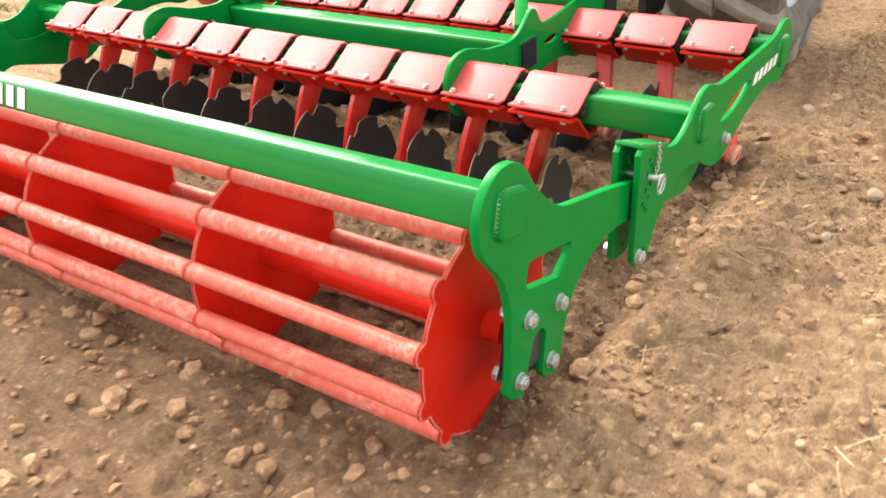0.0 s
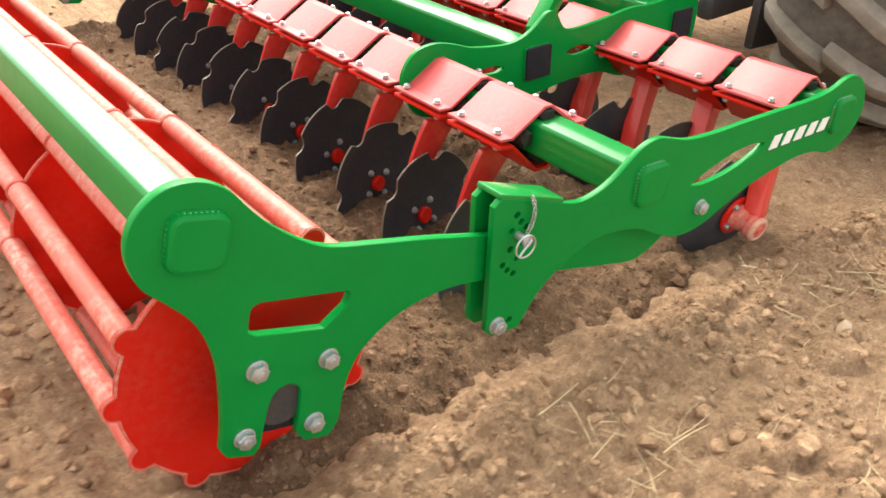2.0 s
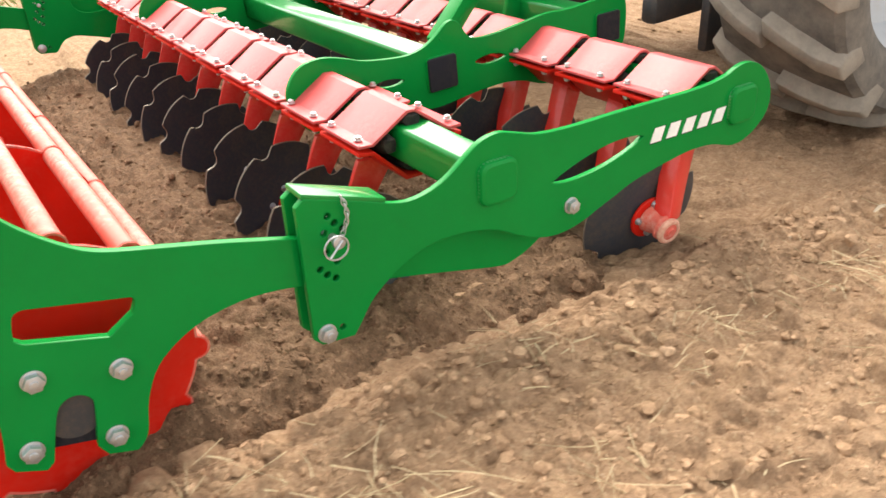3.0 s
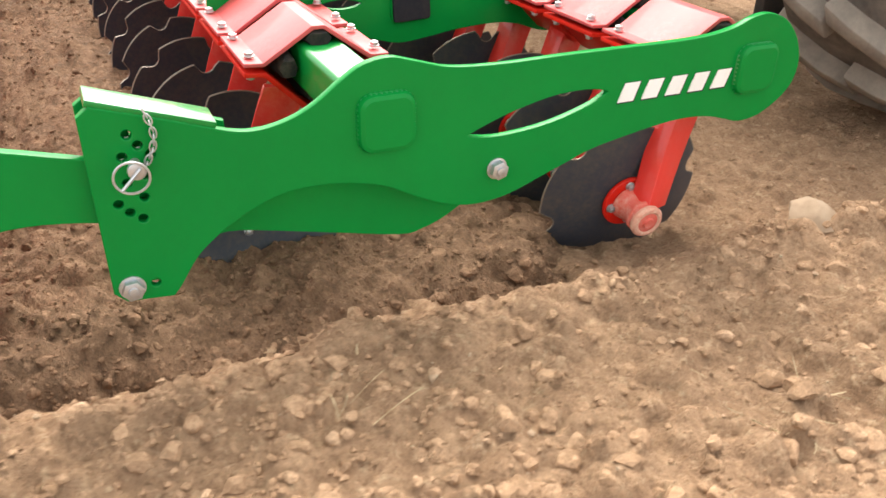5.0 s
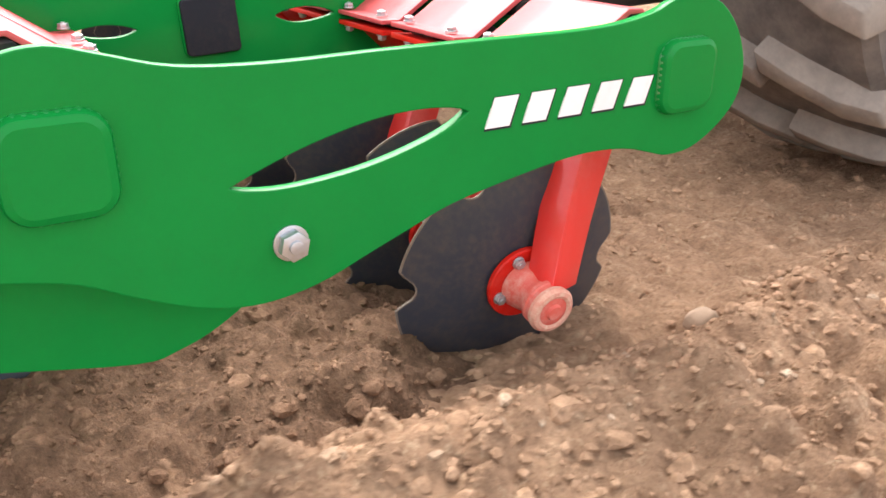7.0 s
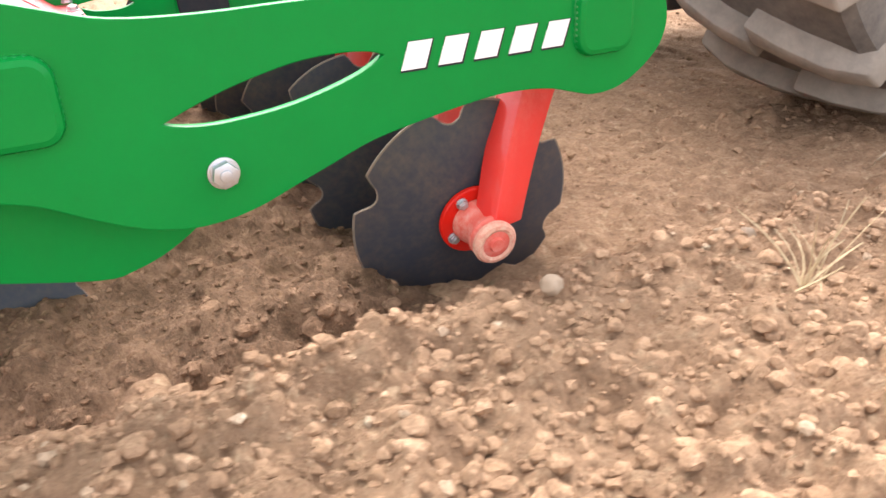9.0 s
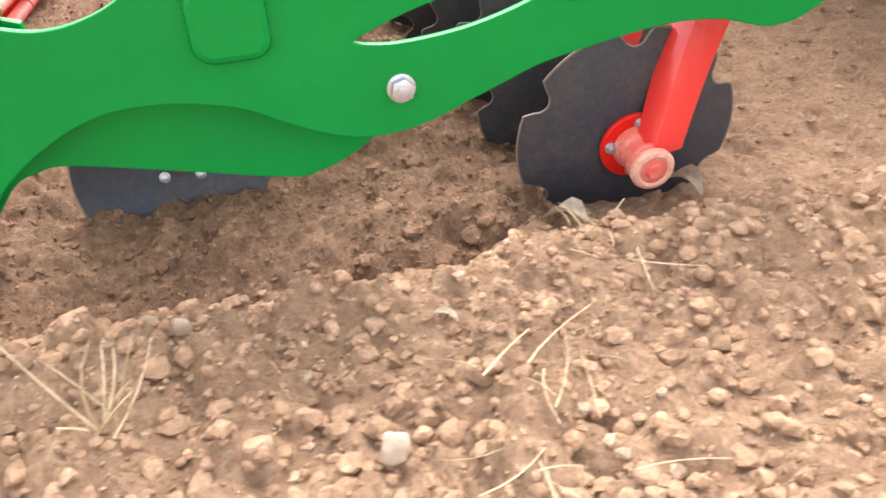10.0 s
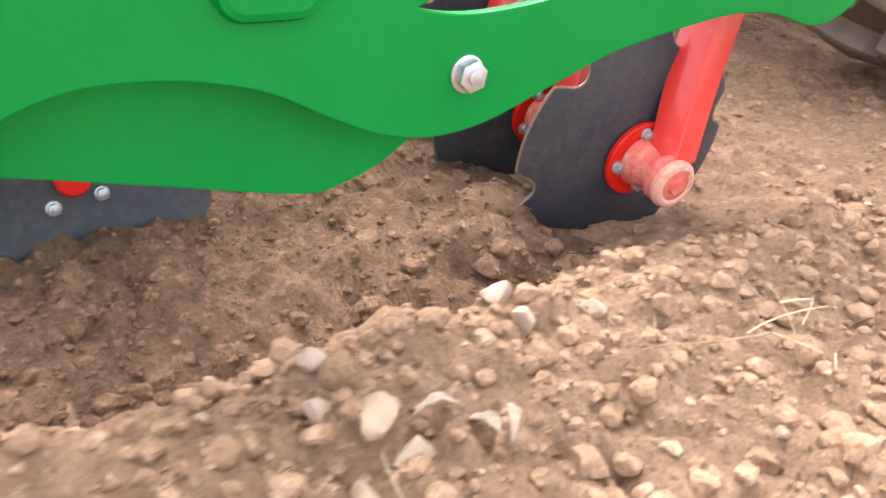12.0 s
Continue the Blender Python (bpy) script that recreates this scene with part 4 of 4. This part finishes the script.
def disc_mesh():
    """A dished disc with six round notches; the axis is x and the hollow side faces -x."""
    bm = bmesh.new()
    n, notch, rings = 144, 0.036, []
    radii = [0.0, 0.05, 0.1, 0.15, 0.19, 0.222, 0.24, 0.252, 1.0]
    for k in range(n):
        a = 2 * math.pi * k / n
        near = min(abs((a - 2 * math.pi * j / 6 + math.pi) % (2 * math.pi) - math.pi) for j in range(6))
        chord = near * DISC_R
        edge = DISC_R - (math.sqrt(max(0, notch**2 - chord**2)) * 1.05 if chord < notch else 0)
        rings.append((a, edge))
    for face, x0 in ((0, 0.0), (1, -0.006)):
        loops = []
        for r in radii[1:]:
            loop = []
            for a, edge in rings:
                rr = edge if r == 1.0 else min(r, edge - 0.004 * (0.26 - r) / 0.01)
                rr = max(rr, 0.02)
                x = x0 - 0.62 * rr * rr
                if r == 1.0 and face == 1:
                    x += 0.004
                loop.append(bm.verts.new((x, rr * math.cos(a), rr * math.sin(a))))
            loops.append(loop)
        c = bm.verts.new((x0, 0, 0))
        for k in range(n):
            bm.faces.new((c, loops[0][k], loops[0][(k + 1) % n]))
        for p, q in zip(loops, loops[1:]):
            for k in range(n):
                f = bm.faces.new((p[k], q[k], q[(k + 1) % n], p[(k + 1) % n]))
                if q is loops[-1]:
                    f.material_index = 1
        if face == 0:
            first = loops[-1]
        else:
            for k in range(n):
                f = bm.faces.new((first[k], loops[-1][k], loops[-1][(k + 1) % n], first[(k + 1) % n]))
                f.material_index = 1
    mesh = as_mesh("disc", bm, DISC_STEEL)
    mesh.materials.append(DISC_EDGE)
    return mesh


DISC = disc_mesh()
DISC_REAR = DISC.copy()
DISC_REAR.transform(Matrix.Scale(0.945, 4))
bm = lathe([(0.0, 0.012), (0.075, 0.012), (0.078, 0.009), (0.078, 0.001), (0.0, 0.001)], 32)
FLANGE = as_mesh("hub_flange", bm, RED)
bm = lathe([(0.0, -0.024), (0.026, -0.024), (0.03, -0.02), (0.03, -0.004), (0.0, -0.004)], 24)
NUT_CAP = as_mesh("hub_centre", bm, RED)
bm = lathe([(0.0, 0.122), (0.014, 0.122), (0.017, 0.116), (0.033, 0.1145), (0.041, 0.109), (0.043, 0.102), (0.043, 0.088), (0.0465, 0.085), (0.0465, 0.077), (0.04, 0.073), (0.038, 0.06), (0.045, 0.042), (0.052, 0.014), (0.0, 0.014)], 36)
HUB = as_mesh("hub", bm, RED_DUSTY)

HUB_DUST = plain_rough("caked_dust", (0.62, 0.4, 0.29), (0.55, 0.2, 0.14), 60)
bm = lathe([(0.03, 0.1155), (0.036, 0.1185), (0.0435, 0.1165), (0.0485, 0.109), (0.0475, 0.1), (0.044, 0.1), (0.042, 0.109), (0.033, 0.1135)], 32)
SEAL = as_mesh("seal_ring", bm, HUB_DUST)
discs = []


def unit(x, front, k):
    """One clamp, arm, hub and disc on a tool bar."""
    y = FRONT_Y if front else REAR_Y
    s = 1 if front else -1
    here = Matrix.Translation((x, y - 0.01, TUBE_Z)) @ Matrix.Rotation(radians(((k * 37) % 7 - 3) * 0.35), 4, "X")
    shell = part("clamp_shell", UPPER, RED, harrow, "", here)
    part("clamp_base", LOWER, RED, harrow, "", here)
    part("rubber_cord", CORDS, RUBBER, harrow, "", here)
    for bx in (-0.088, 0.088):
        for by in (-0.162, 0.158):
            m = Matrix.Translation((bx, by, 0.024)) @ Matrix.Rotation(-math.pi / 2, 4, "Y")
            part("clamp_bolt", BOLT_SMALL, ZINC, shell, "", m)
        m = Matrix.Translation((bx, -0.162, -0.018)) @ Matrix.Rotation(math.pi / 2, 4, "Y")
        part("clamp_bolt", BOLT_SMALL, ZINC, shell, "", m)
    part("arm", ARM_FRONT if front else ARM_REAR, RED, harrow, "", Matrix.Translation((x, y, TUBE_Z)))
    # the disc's axle leans with the gang; the hub stands on the arm's side of the disc
    axle = Matrix.Rotation(radians(-3) if front else math.pi + radians(11), 4, "Z") @ Matrix.Rotation(radians(9 if front else 6), 4, "Y")
    place = Matrix.Translation((x + (0.064 if front else 0.03), y - (0.187 if front else 0.18), DISC_Z - 0.024 if front else DISC_Z - 0.017)) @ axle
    hub = part("hub", HUB, RED_DUSTY, harrow, "", place)
    part("seal_ring", SEAL, HUB_DUST, hub, "dust-caked pale seal ring")
    d = part("disc", DISC if front else DISC_REAR, DISC_STEEL, harrow, "notched black dished disc blade")
    part("hub_flange", FLANGE, RED, d)
    part("hub_centre", NUT_CAP, RED, d)
    for j in range(4):
        a = math.pi / 2 * j + 0.4
        q = (0.058 * math.cos(a), 0.058 * math.sin(a))
        part("disc_bolt", BOLT_SMALL, ZINC, d, "", Matrix.Translation((0.012, *q)))
        part("disc_bolt", BOLT_SMALL, ZINC, d, "", Matrix.Translation((-0.007, *q)) @ Matrix.Rotation(math.pi, 4, "Z"))
    discs.append((d, place, (1 if front else -1), (k * 23 + (0 if front else 1)) % 60))


for k in range(12):
    unit(-0.252 - 0.308 * k, True, k)
for k in range(11):
    unit(-0.545 - 0.306 * k, False, k)

# ---- cage roller, hung about a degree off the line of the tool bars
ASKEW = Matrix.Translation((0, -1.45, 0)) @ Matrix.Rotation(radians(1.2), 4, "Z") @ Matrix.Translation((0, 1.45, 0))
for right in (True, False):
    X = (lambda v: v) if right else flip
    out = Matrix() if right else Matrix.Rotation(math.pi, 4, "Z")
    a = part("roller_arm", plate([ARM, WINDOW], X(-0.03), X(-0.055)), GREEN, harrow, "", None if right else Matrix.Translation((0, -0.08, 0)))
    boss("tube_end", X(-0.012), X(-0.04), -1.538, 0.713, 0.1, a, radians(-13))
    weld(a, X(-0.03), -1.538, 0.713, 0.1, radians(-13), 1 if right else -1)
    for k, (y, z) in enumerate(((-1.45, 0.37), (-1.28, 0.328), (-1.495, 0.203), (-1.326, 0.163))):
        bolt(BOLT_BIG, X(-0.03), y, z, a, 0.3 * k, out, "zinc hexagon bolt")
        bolt(BOLT_MID, X(-0.085), y, z, a, 0.2 * k, Matrix.Rotation(math.pi, 4, "Z") @ out)
    housing = part("bearing_housing", plate([rounded_square(-1.388, 0.266, 0.21, 0.03, radians(-14))], X(-0.056), X(-0.085), 0.003), BLACK, harrow, "", None if right else Matrix.Translation((0, -0.08, 0)))
    part("bearing", lathe([(0.0, 0.0), (0.055, 0.0), (0.06, 0.01), (0.06, 0.03), (0.0, 0.03)], 28, None, Matrix.Translation((X(-0.058) - 0.015, -1.395, 0.245))), DARK_IRON, housing)
ROLLER_Y, ROLLER_Z, ROLLER_R = -1.387, 0.266, 0.35
tube_r = beam("roller_tube", 0.1, -0.05, flip(-0.05), -1.538, 0.713, radians(-13), label="green square roller cross tube")
tube_r.matrix_basis = ASKEW
turn13 = Matrix.Translation((0, -1.538, 0.713)) @ Matrix.Rotation(radians(-13), 4, "X")
letters(tube_r, 0.0, -0.15, 0.16, -0.036, 0.036, 0.0, 0.012, turn13 @ Matrix.Translation((CENTRE, -0.0505, 0)) @ Matrix.Rotation(radians(-90), 4, "Z"))

roller = part("roller_shaft", tube(0.045, 3.78, Matrix.Translation((CENTRE, 0, 0)), None, 24), RED, harrow, "red cage roller with round bars and scalloped plates")
BARS = 12
for k in range(BARS):
    a = 2 * math.pi * k / BARS
    bm = tube(0.029, 3.66, Matrix.Translation((CENTRE, (ROLLER_R - 0.03) * math.cos(a), (ROLLER_R - 0.03) * math.sin(a))), None, 18)
    part("roller_bar", bm, RED_DUSTY, roller)
scallop = []
for k in range(240):
    a = 2 * math.pi * k / 240
    near = abs(((a * BARS / (2 * math.pi)) + 0.5) % 1 - 0.5) * 2 * math.pi / BARS * ROLLER_R
    r = ROLLER_R - 0.034 + (math.sqrt(max(0, 0.036**2 - near**2)) if near < 0.034 else 0.004)
    scallop.append(Vector((r * math.cos(a), r * math.sin(a))))
for x in (-0.19, -1.02, -1.885, -2.75, flip(-0.19)):
    part("roller_plate", plate([scallop], x + 0.005, x - 0.005, 0.001), RED, roller)
    part("plate_rim", plate([scallop, [p * 0.985 for p in reversed(scallop)]], x + 0.0055, x - 0.0055, 0.001), RED_DUSTY, roller)

# ---------------------------------------------------------------- tractor
tractor = empty("tractor", label="tractor on large dusty lugged rear tyres pulling the harrow", category="tractor")
WHEEL_Y, WHEEL_Z, WHEEL_R = 2.40, 0.785, 0.82


def wheel(x_out, x_in):
    """A lugged tyre on a dished rim, turning about x."""
    mid, half = (x_out + x_in) / 2, abs(x_out - x_in) / 2
    m = Matrix.Translation((mid, WHEEL_Y, WHEEL_Z))
    s = 1 if x_out > x_in else -1
    prof = [(0.47, -half * 0.78), (0.52, -half * 0.9), (0.62, -half), (0.72, -half * 0.97), (0.75, -half * 0.88), (0.765, -half * 0.4), (0.77, 0),
            (0.765, half * 0.4), (0.75, half * 0.88), (0.72, half * 0.97), (0.62, half), (0.52, half * 0.9), (0.47, half * 0.78)]
    tyre = part("tyre", lathe(prof, 72), TYRE_BASE, tractor, "dusty black lugged tyre", m)
    lug = bmesh.new()
    path = [(0.02, 0.12, 0.785), (0.35, 0.06, 0.785), (0.72, -0.02, 0.775), (0.97, -0.085, 0.74), (1.01, -0.11, 0.68)]
    rows = []
    for k, (u, shift, r) in enumerate(path):
        wide = 0.042 + 0.008 * (k == 0) + 0.004 * k
        high = 0.056 if k < 4 else 0.012
        row = []
        for off, rise in ((-wide, -0.03), (-wide * 0.8, high), (wide * 0.8, high), (wide, -0.03)):
            a = (shift + off) / 0.8
            rr = r + rise
            xx = u * half + (0.012 if k == 3 and rise > 0 else 0)
            row.append(lug.verts.new((xx, rr * math.sin(a), rr * math.cos(a))))
        rows.append(row)
    for a, b in zip(rows, rows[1:]):
        for i in range(3):
            lug.faces.new((a[i], a[i + 1], b[i + 1], b[i]))
    lug.faces.new(rows[0])
    lug.faces.new(rows[-1][::-1])
    bmesh.ops.recalc_face_normals(lug, faces=lug.faces)
    bmesh.ops.bevel(lug, geom=[e for e in lug.edges if e.calc_face_angle(0) > 0.5], offset=0.012, segments=2, profile=0.5, affect="EDGES")
    mesh = as_mesh("tyre_lug", lug, TYRE)
    count = 15
    for k in range(count):
        for side in (1, -1):
            a = 2 * math.pi * (k + (0.5 if side < 0 else 0)) / count
            r = Matrix.Rotation(a, 4, "X")
            part("tyre_lug", mesh, TYRE, tyre, "", r if side > 0 else r @ Matrix.Rotation(math.pi, 4, "Z") @ Matrix.Rotation(0, 4, "X"))
    rim = [(0.0, 0.02), (0.17, 0.02), (0.2, 0.05), (0.36, 0.1), (0.41, half * 0.55), (0.45, half * 0.7), (0.485, half * 0.78), (0.485, half * 0.72), (0.44, half * 0.4), (0.43, -half * 0.7), (0.48, -half * 0.78)]
    part("rim", lathe([(r, x * s) for r, x in rim], 56), RIM_GREY, tyre, "pale grey painted rim")
    for k in range(8):
        a = 2 * math.pi * k / 8
        part("wheel_nut", BOLT_BIG, ZINC, tyre, "", Matrix.Translation((0.022 * s, 0.13 * math.cos(a), 0.13 * math.sin(a))) @ (Matrix() if s > 0 else Matrix.Rotation(math.pi, 4, "Z")))
    return tyre


wheels = [wheel(-0.27, -0.93), wheel(flip(-0.27), flip(-0.93))]
part("axle", tube(0.12, 2.3, Matrix.Translation((CENTRE, WHEEL_Y, WHEEL_Z)), None, 24, 0.01), DARK_IRON, tractor)
# Bulk added to shade the soil below; cab and bonnet are never in view.
part("rear_housing", box(0.7, 1.0, 0.75, 0.08, Matrix.Translation((CENTRE, WHEEL_Y + 0.05, 0.85))), DARK_IRON, tractor)
part("shading_belly", box(1.2, 3.0, 0.7, 0.08, Matrix.Translation((CENTRE, WHEEL_Y + 2.0, 0.8))), DARK_IRON, tractor)
part("unseen_cab", box(1.4, 1.6, 1.3, 0.12, Matrix.Translation((CENTRE, WHEEL_Y + 0.3, 1.9))), BLACK, tractor)
part("unseen_bonnet", box(0.9, 2.2, 0.75, 0.12, Matrix.Translation((CENTRE, WHEEL_Y + 2.4, 1.5))), BLACK, tractor)
part("drawbar", box(0.12, 1.0, 0.06, 0.012, Matrix.Translation((CENTRE, WHEEL_Y - 0.75, 0.42))), DARK_IRON, tractor)
# Unseen fenders, added so that less sky reaches the soil under the tractor.
for x in (-0.62, flip(-0.62)):
    arc = [(r * math.cos(a), r * math.sin(a)) for r, a in [(0.98, math.radians(d)) for d in range(25, 166, 10)]]
    bm = sheet([(p, q) for p, q in reversed(arc)], 0.02, 0.62)
    bm.transform(Matrix.Translation((x, WHEEL_Y, WHEEL_Z)))
    part("unseen_fender", bm, BLACK, tractor)
for dx in (-1.0, 1.0):
    part("lift_arm", box(0.1, 0.75, 0.14, 0.03, Matrix.Translation((CENTRE + dx * 0.75, WHEEL_Y - 0.45, 0.5)) @ Matrix.Rotation(radians(8 * dx), 4, "Z")), DARK_IRON, tractor)
    part("stabiliser", box(0.06, 0.6, 0.3, 0.02, Matrix.Translation((CENTRE + dx * 0.92, WHEEL_Y - 0.25, 0.42))), DARK_IRON, tractor)
for dx in (-0.42, 0.42):
    p, q = Vector((CENTRE + dx, 1.22, 0.56)), Vector((CENTRE + dx * 0.8, WHEEL_Y - 0.2, 0.62))
    m = Matrix.Translation((p + q) / 2) @ (q - p).to_track_quat("Y", "Z").to_matrix().to_4x4()
    part("lower_link", box(0.05, (q - p).length, 0.09, 0.012, m), DARK_IRON, tractor)

# ---------------------------------------------------------------- loosened soil that travels with the discs


def heap_height(x, y):
    """Surface of the soil on the move: thrown up behind each row, settling towards the roller."""
    comb = 0.5 + 0.5 * np.cos((x + 0.26) * 2 * math.pi / 0.3125)
    wave = (0.095 - 0.05 * np.clip((x + 0.75) / 0.4, 0, 1)) * np.exp(-(((y - 0.1) / 0.2) ** 2)) * (0.3 + 0.7 * comb) + 0.05 * np.exp(-(((y + 0.85) / 0.22) ** 2))
    front = np.clip((0.53 + 0.08 * value_noise(x, y, 0.3, 61) - y) / 0.22, 0, 1)
    back = np.clip((y + 1.62) / 0.3, 0, 1)
    rim = -0.02 + 0.05 * value_noise(x, y, 0.16, 62) + 0.04 * value_noise(x, y, 0.05, 66)
    edge = np.clip((rim - x) / 0.16, 0, 1) * np.clip((x + 4.1) / 0.15, 0, 1)
    h = -0.008 - 0.036 * np.clip((x + 0.9) / 0.4, 0, 1) * np.clip((y + 0.95) / 0.3, 0, 1) + wave + 0.8 * crumble(x, y, 50) + 0.006 * value_noise(x, y, 0.018, 70) + 0.025 * np.abs(value_noise(x, y, 0.1, 63)) + 0.012 * value_noise(x, y, 0.03, 67)
    h = h + (0.035 + 0.03 * value_noise(x, y, 0.2, 68)) * np.clip((-0.15 - x) / 0.5, 0, 1) * np.exp(-(((y + 0.45) / 0.3) ** 2))
    h = h + 0.07 * np.clip((-0.9 - x) / 0.8, 0, 1) * np.exp(-(((y + 0.6) / 0.28) ** 2)) * (0.7 + 0.8 * value_noise(x, y, 0.25, 69))
    return -0.115 + (h + 0.115) * np.sqrt(front * edge * back)


loose = empty("loosened_soil", label="freshly loosened moist brown soil flowing past the discs", category="soil", kind="stuff")
mesh, _, _ = grid_mesh("soil_surface", np.concatenate([np.arange(-4.2, -1.4, 0.04), np.arange(-1.4, 0.02, 0.0125)]), np.arange(-1.8, 0.62, 0.0125), heap_height)
MOIST_SOIL, nodes, links, shader = material("moist_soil")
tone, relief = soil_nodes(nodes, links, *MOIST)
links.new(tone, shader.inputs["Base Color"])
shader.inputs["Roughness"].default_value, shader.inputs["Specular IOR Level"].default_value = 0.95, 0.15
bump(nodes, links, shader, relief, 1.0, 0.016)
mesh.materials.append(MOIST_SOIL)
part("soil_surface", mesh, MOIST_SOIL, loose)
rng = np.random.default_rng(21)
for count, lo, hi, power, rough, seed in ((1100, 0.02, 0.052, 2.6, True, 6), (9000, 0.006, 0.024, 1.5, False, 7)):
    spots = np.stack([-0.02 - 4.0 * rng.random(count) ** 1.9, rng.uniform(-1.55, 0.42, count)], 1)
    spot_z = heap_height(spots[:, 0], spots[:, 1])
    keep = spot_z > -0.09
    scatter("soil_lumps", spots[keep], sizes_of(rng, int(keep.sum()), lo, hi, power), spot_z[keep], CLOD_MOIST, "", loose, seed, sink=0.42, rough=rough)


# ---------------------------------------------------------------- clods that the front discs kick up
tossed = []
tr = random.Random(9)
for k in range(34):
    when = 0.25 + k * 0.345 + tr.uniform(-0.05, 0.05)
    x, y, size = tr.uniform(-0.42, -0.06), travel(when) + 0.08 + tr.uniform(0, 0.12), tr.uniform(0.022, 0.05)
    bm = bmesh.new()
    bmesh.ops.create_icosphere(bm, subdivisions=2, radius=0.5)
    for v in bm.verts:
        v.co *= 1 + 0.45 * noise.noise(v.co * 2.4 + Vector((k, 0, 0)))
    bm.transform(Matrix.Diagonal((size * 1.2, size, size * 0.8, 1)))
    ob = tagged(part("clod", bm, CLOD_MOIST), "small moist clod thrown up by a disc", "clod", "clods thrown by the discs")
    z = float(ground_height(np.array([x]), np.array([y]))[0]) - size * 0.6
    tossed.append((ob, when, Vector((x, y, z)), tr.uniform(0.05, 0.16), Vector((tr.uniform(-0.22, -0.05), tr.uniform(0.05, 0.3), 0)), tr.uniform(-70, 70)))


def toss(ob, when, at, rise, drift, spin):
    """Rest, a short tumbling arc as the disc passes, and rest again."""
    end = at + drift
    end.z = float(ground_height(np.array([end.x]), np.array([end.y]))[0]) + 0.03
    rows = [(0.0, pose(*at)), (when, pose(*at))]
    for k, u in enumerate((0.25, 0.5, 0.75, 1.0)):
        p = at.lerp(end, u) + Vector((0, 0, 4 * rise * u * (1 - u)))
        rows.append((when + 0.36 * u, pose(*p, spin * u, 0.7 * spin * u, 0)))
    rows.append((12.0, rows[-1][1]))
    walk(ob, [r for r in rows if r[0] <= 12.0])


# ---------------------------------------------------------------- what moves


def motions():
    times = [t for t, *_ in PATH]
    for thing in (harrow, tractor, loose):
        walk(thing, [(t, ahead(t)) for t in times])
    turns = [k * 0.25 for k in range(49)]
    for d, place, s, start in discs:
        walk(d, [(t, place @ Matrix.Rotation(radians(start) - s * travel(t) / DISC_R * 0.92, 4, "X")) for t in turns])
    walk(roller, [(t, ASKEW @ Matrix.Translation((0, ROLLER_Y, ROLLER_Z)) @ Matrix.Rotation(radians(14) - travel(t) / 0.346, 4, "X")) for t in turns])
    for row in tossed:
        toss(*row)
    for w in wheels:
        at = w.matrix_basis.copy()
        walk(w, [(t, at @ Matrix.Rotation(-travel(t) / WHEEL_R, 4, "X")) for t in turns])


motions()
